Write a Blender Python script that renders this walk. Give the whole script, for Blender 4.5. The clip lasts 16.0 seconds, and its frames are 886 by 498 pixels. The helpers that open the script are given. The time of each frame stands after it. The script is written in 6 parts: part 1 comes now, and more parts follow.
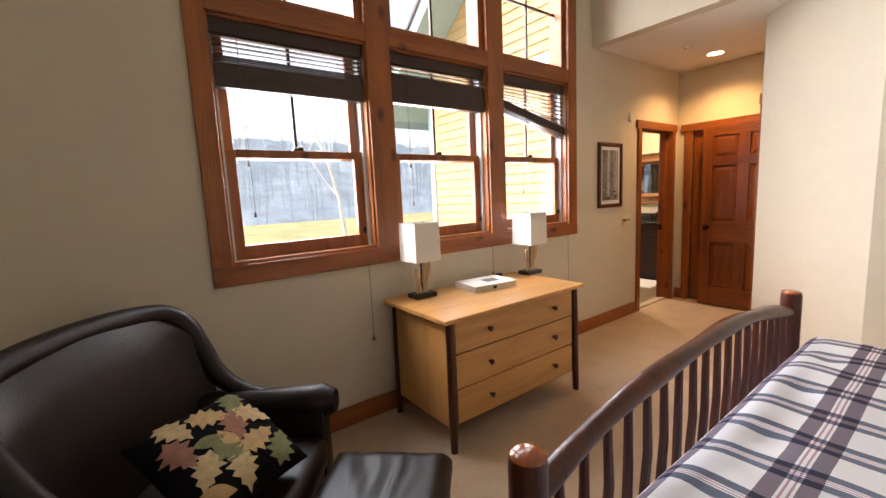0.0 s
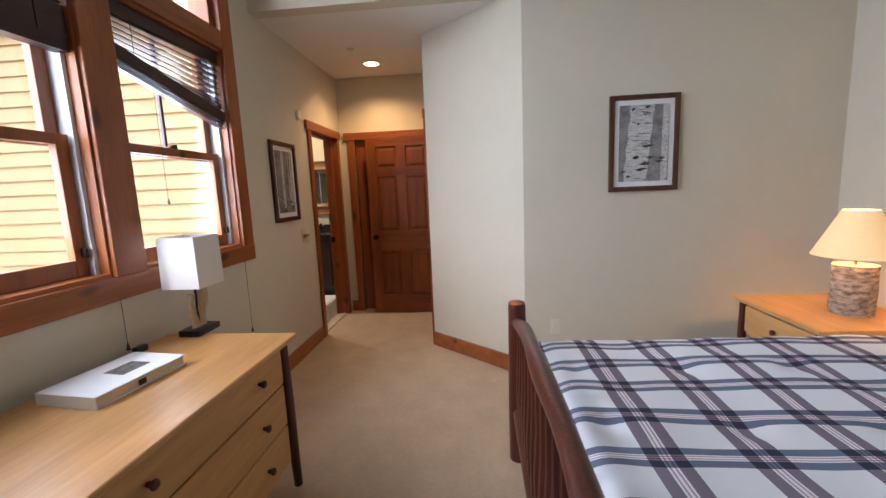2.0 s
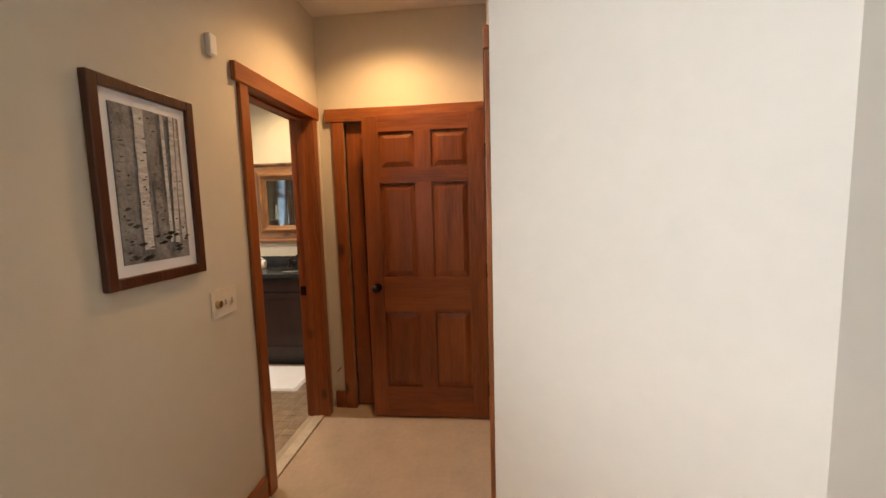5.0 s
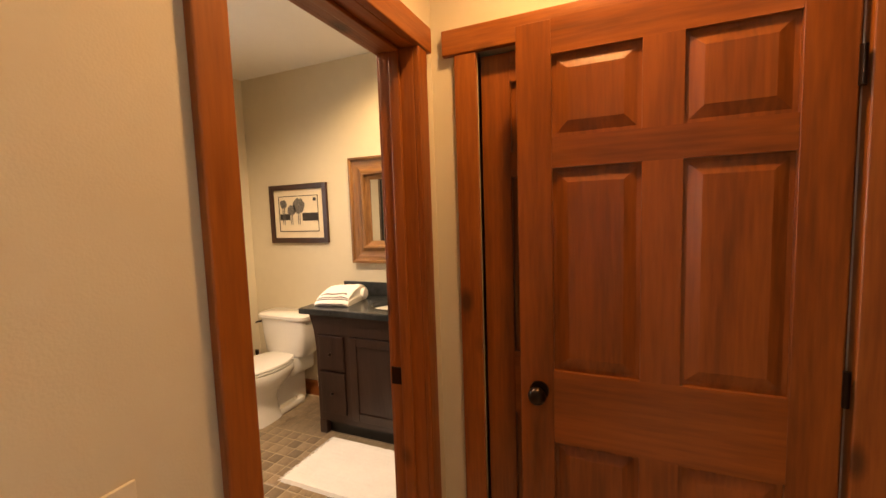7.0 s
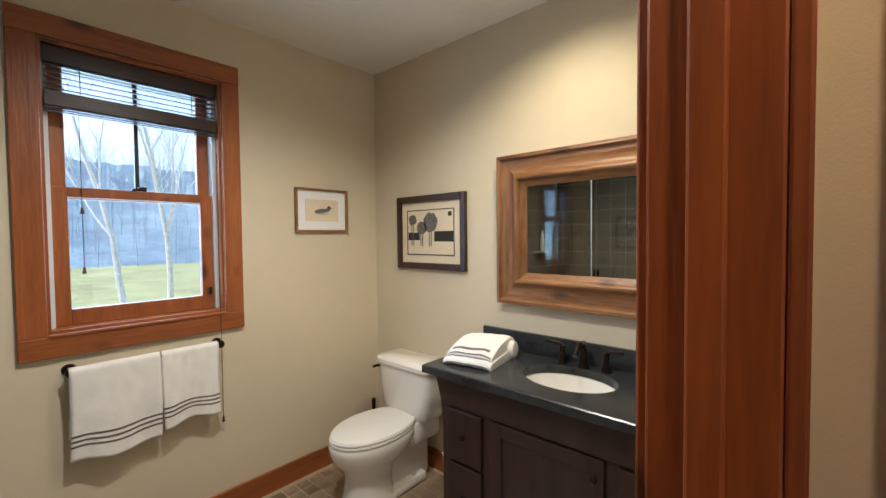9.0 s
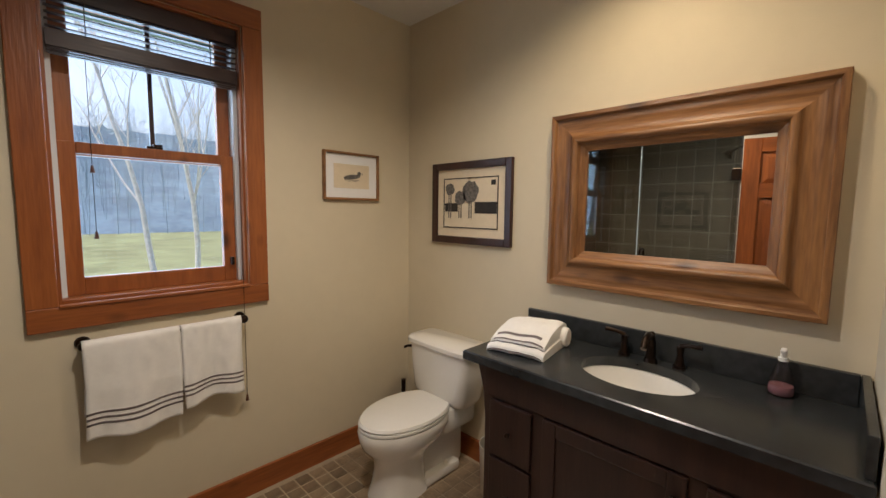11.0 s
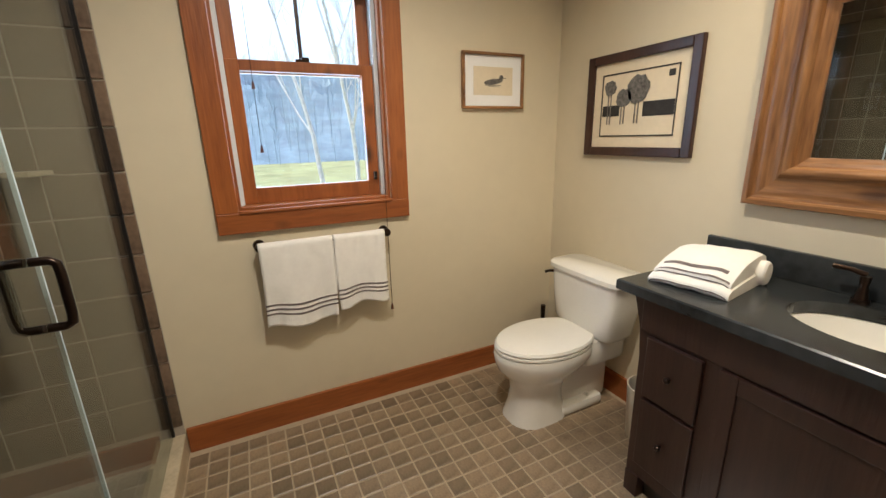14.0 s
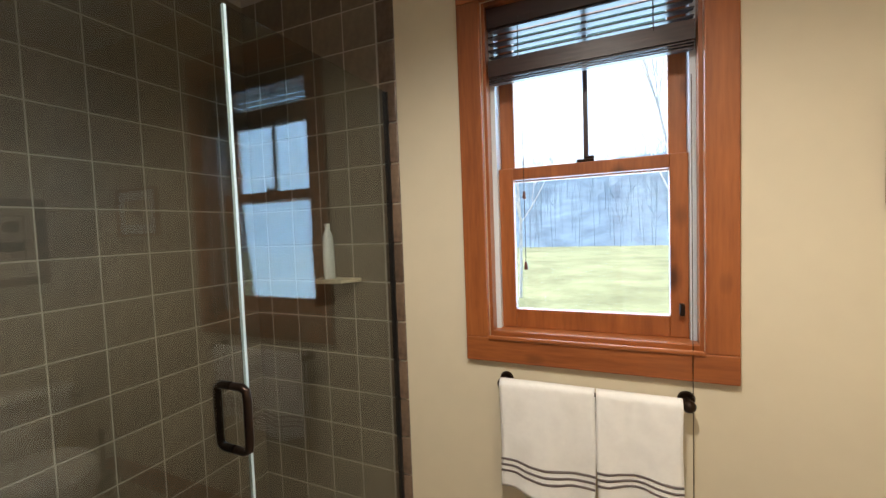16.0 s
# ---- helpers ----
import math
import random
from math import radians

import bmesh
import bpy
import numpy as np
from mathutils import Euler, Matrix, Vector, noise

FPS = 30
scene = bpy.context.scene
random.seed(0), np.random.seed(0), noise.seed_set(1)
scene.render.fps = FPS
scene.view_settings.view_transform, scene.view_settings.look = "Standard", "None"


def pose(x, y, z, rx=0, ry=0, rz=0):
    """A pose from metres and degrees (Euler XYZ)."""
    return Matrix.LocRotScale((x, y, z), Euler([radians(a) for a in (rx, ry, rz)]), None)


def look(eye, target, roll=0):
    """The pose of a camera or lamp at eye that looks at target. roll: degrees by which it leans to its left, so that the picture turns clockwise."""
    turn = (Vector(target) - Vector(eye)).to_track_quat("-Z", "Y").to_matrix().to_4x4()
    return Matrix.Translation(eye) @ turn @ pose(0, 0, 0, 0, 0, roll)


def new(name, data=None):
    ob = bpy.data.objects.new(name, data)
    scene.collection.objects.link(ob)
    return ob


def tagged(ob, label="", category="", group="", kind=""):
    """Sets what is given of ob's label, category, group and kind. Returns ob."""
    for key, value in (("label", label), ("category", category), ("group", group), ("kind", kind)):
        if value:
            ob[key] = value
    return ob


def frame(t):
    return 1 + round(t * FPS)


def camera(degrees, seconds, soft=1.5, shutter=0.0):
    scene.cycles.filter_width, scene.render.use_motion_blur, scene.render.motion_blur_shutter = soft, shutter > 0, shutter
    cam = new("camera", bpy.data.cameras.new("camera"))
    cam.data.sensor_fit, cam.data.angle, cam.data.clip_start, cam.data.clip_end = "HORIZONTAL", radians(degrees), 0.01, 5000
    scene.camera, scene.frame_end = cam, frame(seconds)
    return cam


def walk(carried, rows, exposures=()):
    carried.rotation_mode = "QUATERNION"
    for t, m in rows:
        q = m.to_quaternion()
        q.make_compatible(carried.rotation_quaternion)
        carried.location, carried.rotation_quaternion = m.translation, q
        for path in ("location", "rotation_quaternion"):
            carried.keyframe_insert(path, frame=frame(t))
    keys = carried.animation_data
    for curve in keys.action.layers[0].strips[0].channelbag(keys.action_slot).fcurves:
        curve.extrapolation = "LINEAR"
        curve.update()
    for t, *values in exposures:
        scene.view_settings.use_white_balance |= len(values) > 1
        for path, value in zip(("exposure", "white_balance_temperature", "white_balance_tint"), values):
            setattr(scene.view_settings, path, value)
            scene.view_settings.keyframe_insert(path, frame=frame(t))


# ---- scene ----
cam = camera(94.9, 16.0)
PATH = [
    (0, (0.791, 0.584, 1.42), (1.974, 2.176, 1.16), -2.7),
    (0.5, (0.904, 0.772, 1.404), (2.431, 2.036, 1.138), -3.0),
    (1, (1.069, 0.951, 1.429), (2.846, 1.832, 1.175), -3.1),
    (1.5, (1.227, 1.141, 1.414), (3.147, 1.634, 1.151), -2.9),
    (2, (1.392, 1.325, 1.425), (3.363, 1.504, 1.139), -2.4),
    (2.5, (1.637, 1.42, 1.416), (3.614, 1.401, 1.113), -1.7),
    (3, (1.976, 1.475, 1.427), (3.95, 1.362, 1.125), -1.0),
    (3.5, (2.308, 1.563, 1.397), (4.284, 1.501, 1.096), -0.9),
    (6, (4.124, 1.969, 1.482), (6.05, 2.478, 1.31), -2.0),
    (6.5, (4.461, 2.103, 1.478), (6.331, 2.79, 1.296), -2.0),
    (7, (4.767, 2.286, 1.485), (6.592, 3.085, 1.314), -1.9),
    (7.5, (5.038, 2.432, 1.484), (6.78, 3.4, 1.324), -1.8),
    (8, (5.271, 2.59, 1.506), (6.902, 3.738, 1.37), -1.8),
    (8.5, (5.396, 2.754, 1.491), (6.947, 4.011, 1.384), -1.4),
    (9, (5.472, 2.906, 1.5), (6.964, 4.236, 1.438), -0.6),
    (11.5, (5.574, 3.154, 1.46), (6.966, 4.563, 1.181), 0.9),
    (12, (5.574, 3.136, 1.426), (6.929, 4.551, 1.023), 0.7),
    (12.5, (5.58, 3.125, 1.399), (6.867, 4.567, 0.886), 0.4),
    (13, (5.588, 3.117, 1.368), (6.78, 4.617, 0.796), 0.0),
    (13.5, (5.608, 3.175, 1.365), (6.635, 4.791, 0.785), -0.8),
    (14, (5.679, 3.285, 1.398), (6.504, 5.028, 0.867), -1.4),
    (14.5, (5.736, 3.422, 1.418), (6.303, 5.292, 0.992), -1.7),
    (15, (5.818, 3.609, 1.454), (6.04, 5.579, 1.191), -1.7),
    (15.5, (5.942, 3.729, 1.508), (5.618, 5.691, 1.293), -2.5),
    (16, (6.097, 3.785, 1.515), (5.287, 5.611, 1.416), -2.1),
]
EXPOSURES = [(0, 1.8, 7700, 22), (0.5, 1.65, 7600, 22), (1.5, 1.2, 6600, 19), (2.5, 1.2, 6200, 17), (3.5, 1.4, 6200, 16), (6, 1.6, 9400, 25), (6.5, 1.6, 10800, 32), (7, 1.82, 9200, 24),
             (7.5, 1.8, 7700, 14), (8, 1.78, 6700, 12), (8.5, 1.55, 5900, 10), (9, 1.45, 5650, 10), (11.5, 0.88, 6350, 16), (12.5, 1.07, 6500, 16), (13, 1.38, 6450, 12), (14, 1.52, 6050, 10), (15, 1.5, 6000, 11), (16, 1.72, 5950, 11)]
walk(cam, [(t, look(eye, target, roll)) for t, eye, target, roll in PATH], EXPOSURES)

# ---- world and light ----
world = bpy.data.worlds.new("overcast_sky")
scene.world = world
world.use_nodes = True
wn = world.node_tree.nodes
sky = wn.new("ShaderNodeTexSky")
sky.sky_type = "NISHITA"
sky.sun_disc = False
sky.sun_elevation, sky.sun_rotation = radians(45), radians(-50)
sky.dust_density = 4.0
sky.ozone_density = 2.0
bg = wn["Background"]
bg.inputs["Strength"].default_value = 0.15
world.node_tree.links.new(sky.outputs[0], bg.inputs["Color"])


def lamp(name, kind, m, power, color, **settings):
    data = bpy.data.lights.new(name, kind)
    data.energy, data.color = power, color
    if kind == "AREA":
        data.shape, data.size, data.size_y = "RECTANGLE", settings["w"], settings["h"]
        data.spread = settings.get("spread", math.pi)
    if kind == "SUN":
        data.angle = settings["angle"]
    if kind == "SPOT":
        data.spot_size, data.spot_blend = settings["cone"], 0.7
    if kind in ("POINT", "SPOT"):
        data.shadow_soft_size = settings.get("soft", 0.05)
    ob = new(name, data)
    ob.matrix_world = m
    return ob


lamp("overcast_sun", "SUN", look((-19, 16, 25), (0, 0, 0)), 1.05, (0.95, 0.98, 1.0), angle=radians(80))
# daylight of the sky in the openings of the windows
for x0, x1, z0, z1 in ((1.17, 2.0, 1.12, 2.05), (2.17, 3.0, 1.12, 2.05), (3.18, 4.0, 1.12, 2.0)):
    lamp("window_daylight", "AREA", look(((x0 + x1) / 2, 3.30, (z0 + z1) / 2 + 0.1), ((x0 + x1) / 2 + 0.5, 0, (z0 + z1) / 2 - 0.6)), 15, (0.70, 0.85, 1.0), w=x1 - x0, h=z1 - z0)
lamp("transom_daylight", "AREA", look((2.6, 3.30, 3.0), (2.6, 0, 1.9)), 26, (0.74, 0.87, 1.0), w=2.8, h=0.8)
lamp("bath_daylight", "AREA", look((5.978, 5.46, 1.68), (5.978, 3, 1.5)), 5.5, (0.50, 0.76, 1.0), w=0.67, h=1.15)
WARM = (1.0, 0.62, 0.28)
lamp("hall_downlight", "SPOT", look((5.70, 2.37, 2.70), (5.70, 2.37, 0)), 20, WARM, cone=radians(140), soft=0.06)
lamp("vanity_downlight", "SPOT", look((6.86, 3.70, 2.64), (6.86, 3.70, 0)), 17, (1.0, 0.80, 0.50), cone=radians(150), soft=0.06)
lamp("bath_downlight", "SPOT", look((6.0, 4.0, 2.64), (6.0, 4.0, 0)), 35, (1.0, 0.89, 0.72), cone=radians(155), soft=0.045)
# added fill without a fixture, keeps the red room from going black
lamp("red_room_fill_light", "POINT", pose(6.2, 0.4, 2.45), 0.9, WARM, soft=0.1)
lamp("bedside_bulb", "POINT", pose(3.74, -0.70, 1.12), 3.2, (1.0, 0.58, 0.24), soft=0.03)

# ---- materials ----


def mat(name, color, rough=0.5, metal=0.0, var=0.12, scale=8.0, bump=0.0, bump_scale=60.0, spec=0.5, stretch=(1, 1, 1), coat=0.0, rand=0.0, second=None):
    """A surface with colour variation at two scales and fine relief."""
    m = bpy.data.materials.new(name)
    m.use_nodes = True
    t = m.node_tree
    b = t.nodes["Principled BSDF"]
    b.inputs["Roughness"].default_value, b.inputs["Metallic"].default_value = rough, metal
    b.inputs["Specular IOR Level"].default_value = spec
    b.inputs["Coat Weight"].default_value = coat
    co = t.nodes.new("ShaderNodeTexCoord")
    mp = t.nodes.new("ShaderNodeMapping")
    mp.inputs["Scale"].default_value = stretch
    t.links.new(co.outputs["Object"], mp.inputs[0])
    n1, n2 = t.nodes.new("ShaderNodeTexNoise"), t.nodes.new("ShaderNodeTexNoise")
    n1.inputs["Scale"].default_value, n2.inputs["Scale"].default_value = scale, scale * 7
    n1.inputs["Detail"].default_value = 4
    for n in (n1, n2):
        t.links.new(mp.outputs[0], n.inputs["Vector"])
    mixf = t.nodes.new("ShaderNodeMath")
    mixf.operation = "MULTIPLY_ADD"
    mixf.inputs[1].default_value = 0.65
    add = t.nodes.new("ShaderNodeMath")
    add.operation = "MULTIPLY"
    add.inputs[1].default_value = 0.35
    t.links.new(n2.outputs[0], add.inputs[0])
    t.links.new(n1.outputs[0], mixf.inputs[0])
    t.links.new(add.outputs[0], mixf.inputs[2])
    ramp = t.nodes.new("ShaderNodeValToRGB")
    lo = [max(0, c * (1 - var)) for c in color] if second is None else second
    hi = [min(1, c * (1 + var)) for c in color]
    ramp.color_ramp.elements[0].position, ramp.color_ramp.elements[1].position = 0.32, 0.68
    ramp.color_ramp.elements[0].color, ramp.color_ramp.elements[1].color = (*lo, 1), (*hi, 1)
    t.links.new(mixf.outputs[0], ramp.inputs[0])
    out = ramp.outputs[0]
    if rand:
        info = t.nodes.new("ShaderNodeObjectInfo")
        mr = t.nodes.new("ShaderNodeMapRange")
        mr.inputs[3].default_value, mr.inputs[4].default_value = 1 - rand, 1 + rand
        t.links.new(info.outputs["Random"], mr.inputs[0])
        hs = t.nodes.new("ShaderNodeHueSaturation")
        t.links.new(mr.outputs[0], hs.inputs["Value"])
        t.links.new(out, hs.inputs["Color"])
        out = hs.outputs[0]
    t.links.new(out, b.inputs["Base Color"])
    if bump:
        nb = t.nodes.new("ShaderNodeTexNoise")
        nb.inputs["Scale"].default_value = bump_scale
        t.links.new(mp.outputs[0], nb.inputs["Vector"])
        bp = t.nodes.new("ShaderNodeBump")
        bp.inputs["Strength"].default_value, bp.inputs["Distance"].default_value = bump, 0.01
        t.links.new(nb.outputs[0], bp.inputs["Height"])
        t.links.new(bp.outputs[0], b.inputs["Normal"])
    return m


def wood(name, light, dark, rough, axis, grain=14.0, knots=True, coat=0.0):
    """Wood with long grain along an axis, and dark knots."""
    s = [1.0, 1.0, 1.0]
    s[axis] = 0.09
    m = mat(name, light, rough, var=0.1, scale=grain, bump=0.12, bump_scale=90, stretch=s, second=dark, coat=coat)
    if knots:
        t = m.node_tree
        b = t.nodes["Principled BSDF"]
        src = b.inputs["Base Color"].links[0].from_socket
        co = next(n for n in t.nodes if n.type == "TEX_COORD")
        mp = t.nodes.new("ShaderNodeMapping")
        ks = [6.5, 6.5, 6.5]
        ks[axis] = 3.6
        mp.inputs["Scale"].default_value = ks
        t.links.new(co.outputs["Object"], mp.inputs[0])
        v = t.nodes.new("ShaderNodeTexVoronoi")
        v.inputs["Scale"].default_value = 1.0
        t.links.new(mp.outputs[0], v.inputs["Vector"])
        r = t.nodes.new("ShaderNodeMapRange")
        r.inputs[1].default_value, r.inputs[2].default_value, r.inputs[3].default_value, r.inputs[4].default_value = 0.08, 0.22, 0.8, 0.0
        t.links.new(v.outputs["Distance"], r.inputs[0])
        mx = t.nodes.new("ShaderNodeMix")
        mx.data_type = "RGBA"
        t.links.new(r.outputs[0], mx.inputs[0])
        t.links.new(src, mx.inputs[6])
        mx.inputs[7].default_value = (0.035, 0.012, 0.005, 1)
        t.links.new(mx.outputs[2], b.inputs["Base Color"])
    return m


def glow(name, color, strength):
    m = bpy.data.materials.new(name)
    m.use_nodes = True
    b = m.node_tree.nodes["Principled BSDF"]
    b.inputs["Base Color"].default_value = (*color, 1)
    b.inputs["Emission Color"].default_value = (*color, 1)
    b.inputs["Emission Strength"].default_value = strength
    return m


def glass(name, color=(1, 1, 1), rough=0.0, ior=1.45):
    """A thin pane: clear, with the gloss of glass."""
    m = bpy.data.materials.new(name)
    m.use_nodes = True
    t = m.node_tree
    t.nodes.remove(t.nodes["Principled BSDF"])
    tr, gl, mx, lw = (t.nodes.new("ShaderNode" + k) for k in ("BsdfTransparent", "BsdfGlossy", "MixShader", "LayerWeight"))
    tr.inputs[0].default_value = (*color, 1)
    gl.inputs["Roughness"].default_value = rough
    lw.inputs[0].default_value = 0.5
    pw, ma = t.nodes.new("ShaderNodeMath"), t.nodes.new("ShaderNodeMath")
    pw.operation, ma.operation = "POWER", "MULTIPLY_ADD"
    pw.inputs[1].default_value = 4.0
    ma.inputs[1].default_value, ma.inputs[2].default_value = 0.7, (ior - 1) * 0.09
    t.links.new(lw.outputs["Facing"], pw.inputs[0])
    t.links.new(pw.outputs[0], ma.inputs[0])
    t.links.new(ma.outputs[0], mx.inputs[0])
    t.links.new(tr.outputs[0], mx.inputs[1])
    t.links.new(gl.outputs[0], mx.inputs[2])
    t.links.new(mx.outputs[0], t.nodes["Material Output"].inputs[0])
    return m


def plaid(name):
    """Woven plaid: navy, slate and rose stripes on white, crossing over each other."""
    m = mat(name, (0.9, 0.9, 0.9), 0.9, bump=0.25, bump_scale=420, spec=0.1)
    t = m.node_tree
    b = t.nodes["Principled BSDF"]
    co = next(n for n in t.nodes if n.type == "TEX_COORD")
    uv = t.nodes.new("ShaderNodeSeparateXYZ")
    t.links.new(co.outputs["UV"], uv.inputs[0])
    tones = []
    for axis, period in ((0, 0.204), (1, 0.265)):
        div = t.nodes.new("ShaderNodeMath")
        div.operation = "MULTIPLY"
        div.inputs[1].default_value = 1 / period
        t.links.new(uv.outputs[axis], div.inputs[0])
        fr = t.nodes.new("ShaderNodeMath")
        fr.operation = "FRACT"
        t.links.new(div.outputs[0], fr.inputs[0])
        r = t.nodes.new("ShaderNodeValToRGB")
        r.color_ramp.interpolation = "CONSTANT"
        w, rose = (0.92, 0.93, 0.95), (0.58, 0.36, 0.43)
        band = (0.19, 0.225, 0.31) if axis == 0 else (0.26, 0.22, 0.27)
        stops = [(0, w), (0.56, band), (0.70, w), (0.725, rose), (0.745, w), (0.775, rose), (0.795, w), (0.82, band), (0.96, w)]
        e = r.color_ramp.elements
        for i, (p, c) in enumerate(stops):
            el = e[i] if i < 2 else e.new(p)
            el.position, el.color = p, (*c, 1)
        t.links.new(fr.outputs[0], r.inputs[0])
        tones.append(r)
    mx = t.nodes.new("ShaderNodeMix")
    mx.data_type, mx.blend_type = "RGBA", "MULTIPLY"
    mx.inputs[0].default_value = 1
    t.links.new(tones[0].outputs[0], mx.inputs[6])
    t.links.new(tones[1].outputs[0], mx.inputs[7])
    t.links.new(mx.outputs[2], b.inputs["Base Color"])
    return m


WALL = mat("cream_wall_paint", (0.63, 0.575, 0.465), 0.75, var=0.03, scale=2.0, bump=0.06, bump_scale=240, spec=0.25)
WALLB = mat("tan_bathroom_paint", (0.64, 0.565, 0.42), 0.7, var=0.03, scale=2.0, bump=0.06, bump_scale=240, spec=0.25)
CEIL = mat("white_ceiling_paint", (0.78, 0.76, 0.72), 0.8, var=0.02, scale=2.0, bump=0.05, bump_scale=200, spec=0.2)
CARPET = mat("beige_carpet", (0.65, 0.495, 0.345), 0.95, var=0.10, scale=5.0, bump=0.8, bump_scale=480, spec=0.05)
PINE = [wood("stained_pine_" + k, (0.345, 0.108, 0.027), (0.20, 0.055, 0.014), 0.38, i) for i, k in enumerate("xyz")]
DOORWOOD = [wood("door_wood_" + k, (0.32, 0.090, 0.020), (0.145, 0.038, 0.009), 0.34, i, grain=11, knots=False) for i, k in enumerate("xyz")]
MAPLE = [wood("maple_" + k, (0.63, 0.34, 0.12), (0.49, 0.245, 0.078), 0.33, i, grain=8, knots=False) for i, k in enumerate("xyz")]
MAHOG = wood("dark_peeled_wood", (0.10, 0.022, 0.012), (0.035, 0.009, 0.006), 0.30, 2, knots=False, coat=0.12)
POSTEND = wood("red_post_end", (0.36, 0.10, 0.03), (0.22, 0.05, 0.02), 0.2, 2, knots=False, coat=0.5)
ESPRESSO = wood("espresso_wood", (0.038, 0.017, 0.012), (0.020, 0.009, 0.007), 0.36, 2, knots=False)
MIRRORWOOD = [wood("walnut_moulding_" + k, (0.33, 0.158, 0.055), (0.105, 0.042, 0.015), 0.40, i, grain=16) for i, k in enumerate("xyz")]
BLIND = wood("dark_blind_wood", (0.045, 0.018, 0.014), (0.022, 0.009, 0.007), 0.4, 0, knots=False)
BLACK = mat("black_wood", (0.012, 0.011, 0.011), 0.35)
BRONZE = mat("oil_rubbed_bronze", (0.035, 0.022, 0.016), 0.28, metal=0.85)
LEATHER = mat("dark_brown_leather", (0.010, 0.005, 0.004), 0.41, var=0.4, scale=7, spec=0.3, bump=0.10, bump_scale=130)
SHADEW = mat("white_linen_shade", (0.80, 0.79, 0.76), 0.85, var=0.03, bump=0.3, bump_scale=300, spec=0.1)
WHITE = mat("white_paint", (0.82, 0.81, 0.78), 0.45, var=0.02)
PORCELAIN = mat("white_porcelain", (0.84, 0.82, 0.77), 0.08, var=0.02, coat=0.6)
SOAPSTONE = mat("dark_soapstone", (0.026, 0.029, 0.031), 0.24, var=0.6, scale=4, bump=0.03)
TOWEL = mat("white_terry", (0.90, 0.88, 0.85), 0.95, var=0.04, bump=0.35, bump_scale=420, spec=0.05)
STRIPE = mat("grey_towel_stripe", (0.20, 0.17, 0.17), 0.95, bump=0.5, bump_scale=400, spec=0.05)
TILE = mat("slate_floor_tile", (0.235, 0.172, 0.112), 0.34, var=0.32, scale=14, bump=0.14, bump_scale=90, rand=0.26)
GROUT = mat("tan_grout", (0.44, 0.355, 0.25), 0.9, var=0.1, bump=0.3, bump_scale=300)
SHTILE = mat("taupe_wall_tile", (0.165, 0.128, 0.092), 0.38, var=0.26, scale=5, bump=0.03, bump_scale=30, rand=0.13)
SHTRIM = mat("brown_trim_tile", (0.13, 0.088, 0.06), 0.35, var=0.4, scale=8, bump=0.3, bump_scale=40, rand=0.3)
SHGROUT = mat("grey_grout", (0.42, 0.375, 0.31), 0.9, var=0.08)
STONE = mat("tumbled_marble", (0.50, 0.42, 0.30), 0.4, var=0.2, scale=9, bump=0.1)
PAPER = mat("white_paper", (0.82, 0.82, 0.82), 0.6, var=0.02)
CREAMPAPER = mat("cream_paper", (0.72, 0.62, 0.46), 0.7, var=0.05)
INK = mat("black_ink", (0.02, 0.018, 0.016), 0.6, var=0.4, scale=40)
INKGREY = mat("grey_ink", (0.13, 0.12, 0.11), 0.7, var=0.7, scale=60)
PHOTO = mat("birch_photograph", (0.27, 0.27, 0.265), 0.4, var=0.3, scale=14, second=(0.11, 0.11, 0.11))
PHOTOLIGHT = mat("pale_birch_bark_print", (0.62, 0.61, 0.60), 0.4, var=0.2, scale=22, second=(0.33, 0.33, 0.33), stretch=(1, 1, 4))
PHOTODARK = mat("dark_print", (0.035, 0.034, 0.033), 0.4, var=0.5, scale=30)
FRAMEWOOD = wood("frame_brown_wood", (0.10, 0.035, 0.016), (0.05, 0.017, 0.009), 0.28, 2, knots=False)
FRAMEDARK = wood("frame_dark_wood", (0.045, 0.016, 0.011), (0.022, 0.009, 0.007), 0.3, 2, knots=False)
BARK = mat("birch_bark", (0.46, 0.38, 0.30), 0.85, var=0.5, scale=22, bump=1.0, bump_scale=70, second=(0.055, 0.038, 0.028), stretch=(1, 1, 2.6))
DRIFT = mat("pale_driftwood", (0.50, 0.36, 0.22), 0.8, var=0.35, scale=20, bump=0.6, bump_scale=80, stretch=(1, 1, 0.2))
SHADEWARM = mat("parchment_shade", (0.80, 0.62, 0.36), 0.8, var=0.05)
t_ = SHADEWARM.node_tree.nodes["Principled BSDF"]
t_.inputs["Emission Color"].default_value, t_.inputs["Emission Strength"].default_value = (1.0, 0.56, 0.20, 1), 0.26
BULB = glow("lit_lens", (1.0, 0.80, 0.52), 4.0)
REDWALL = mat("deep_red_wall_paint", (0.20, 0.012, 0.012), 0.7, var=0.04)
VINYL = mat("white_window_vinyl", (0.66, 0.70, 0.74), 0.4, var=0.02)
MAT_RUG = mat("white_cotton_rug", (0.88, 0.87, 0.86), 0.95, var=0.04, bump=0.3, bump_scale=260, spec=0.05)
PANE = glass("window_glass")
SHGLASS = glass("shower_glass", (0.80, 0.84, 0.82), ior=1.55)
GLASSEDGE = mat("pale_glass_edge", (0.55, 0.66, 0.68), 0.15, var=0.02)
MIRROR = mat("silver_mirror", (0.9, 0.91, 0.9), 0.01, metal=1.0, var=0.0)
PLAID = plaid("plaid_comforter")
SIDING = mat("yellow_siding_paint", (0.56, 0.435, 0.245), 0.6, var=0.05, scale=3, bump=0.1, bump_scale=80)
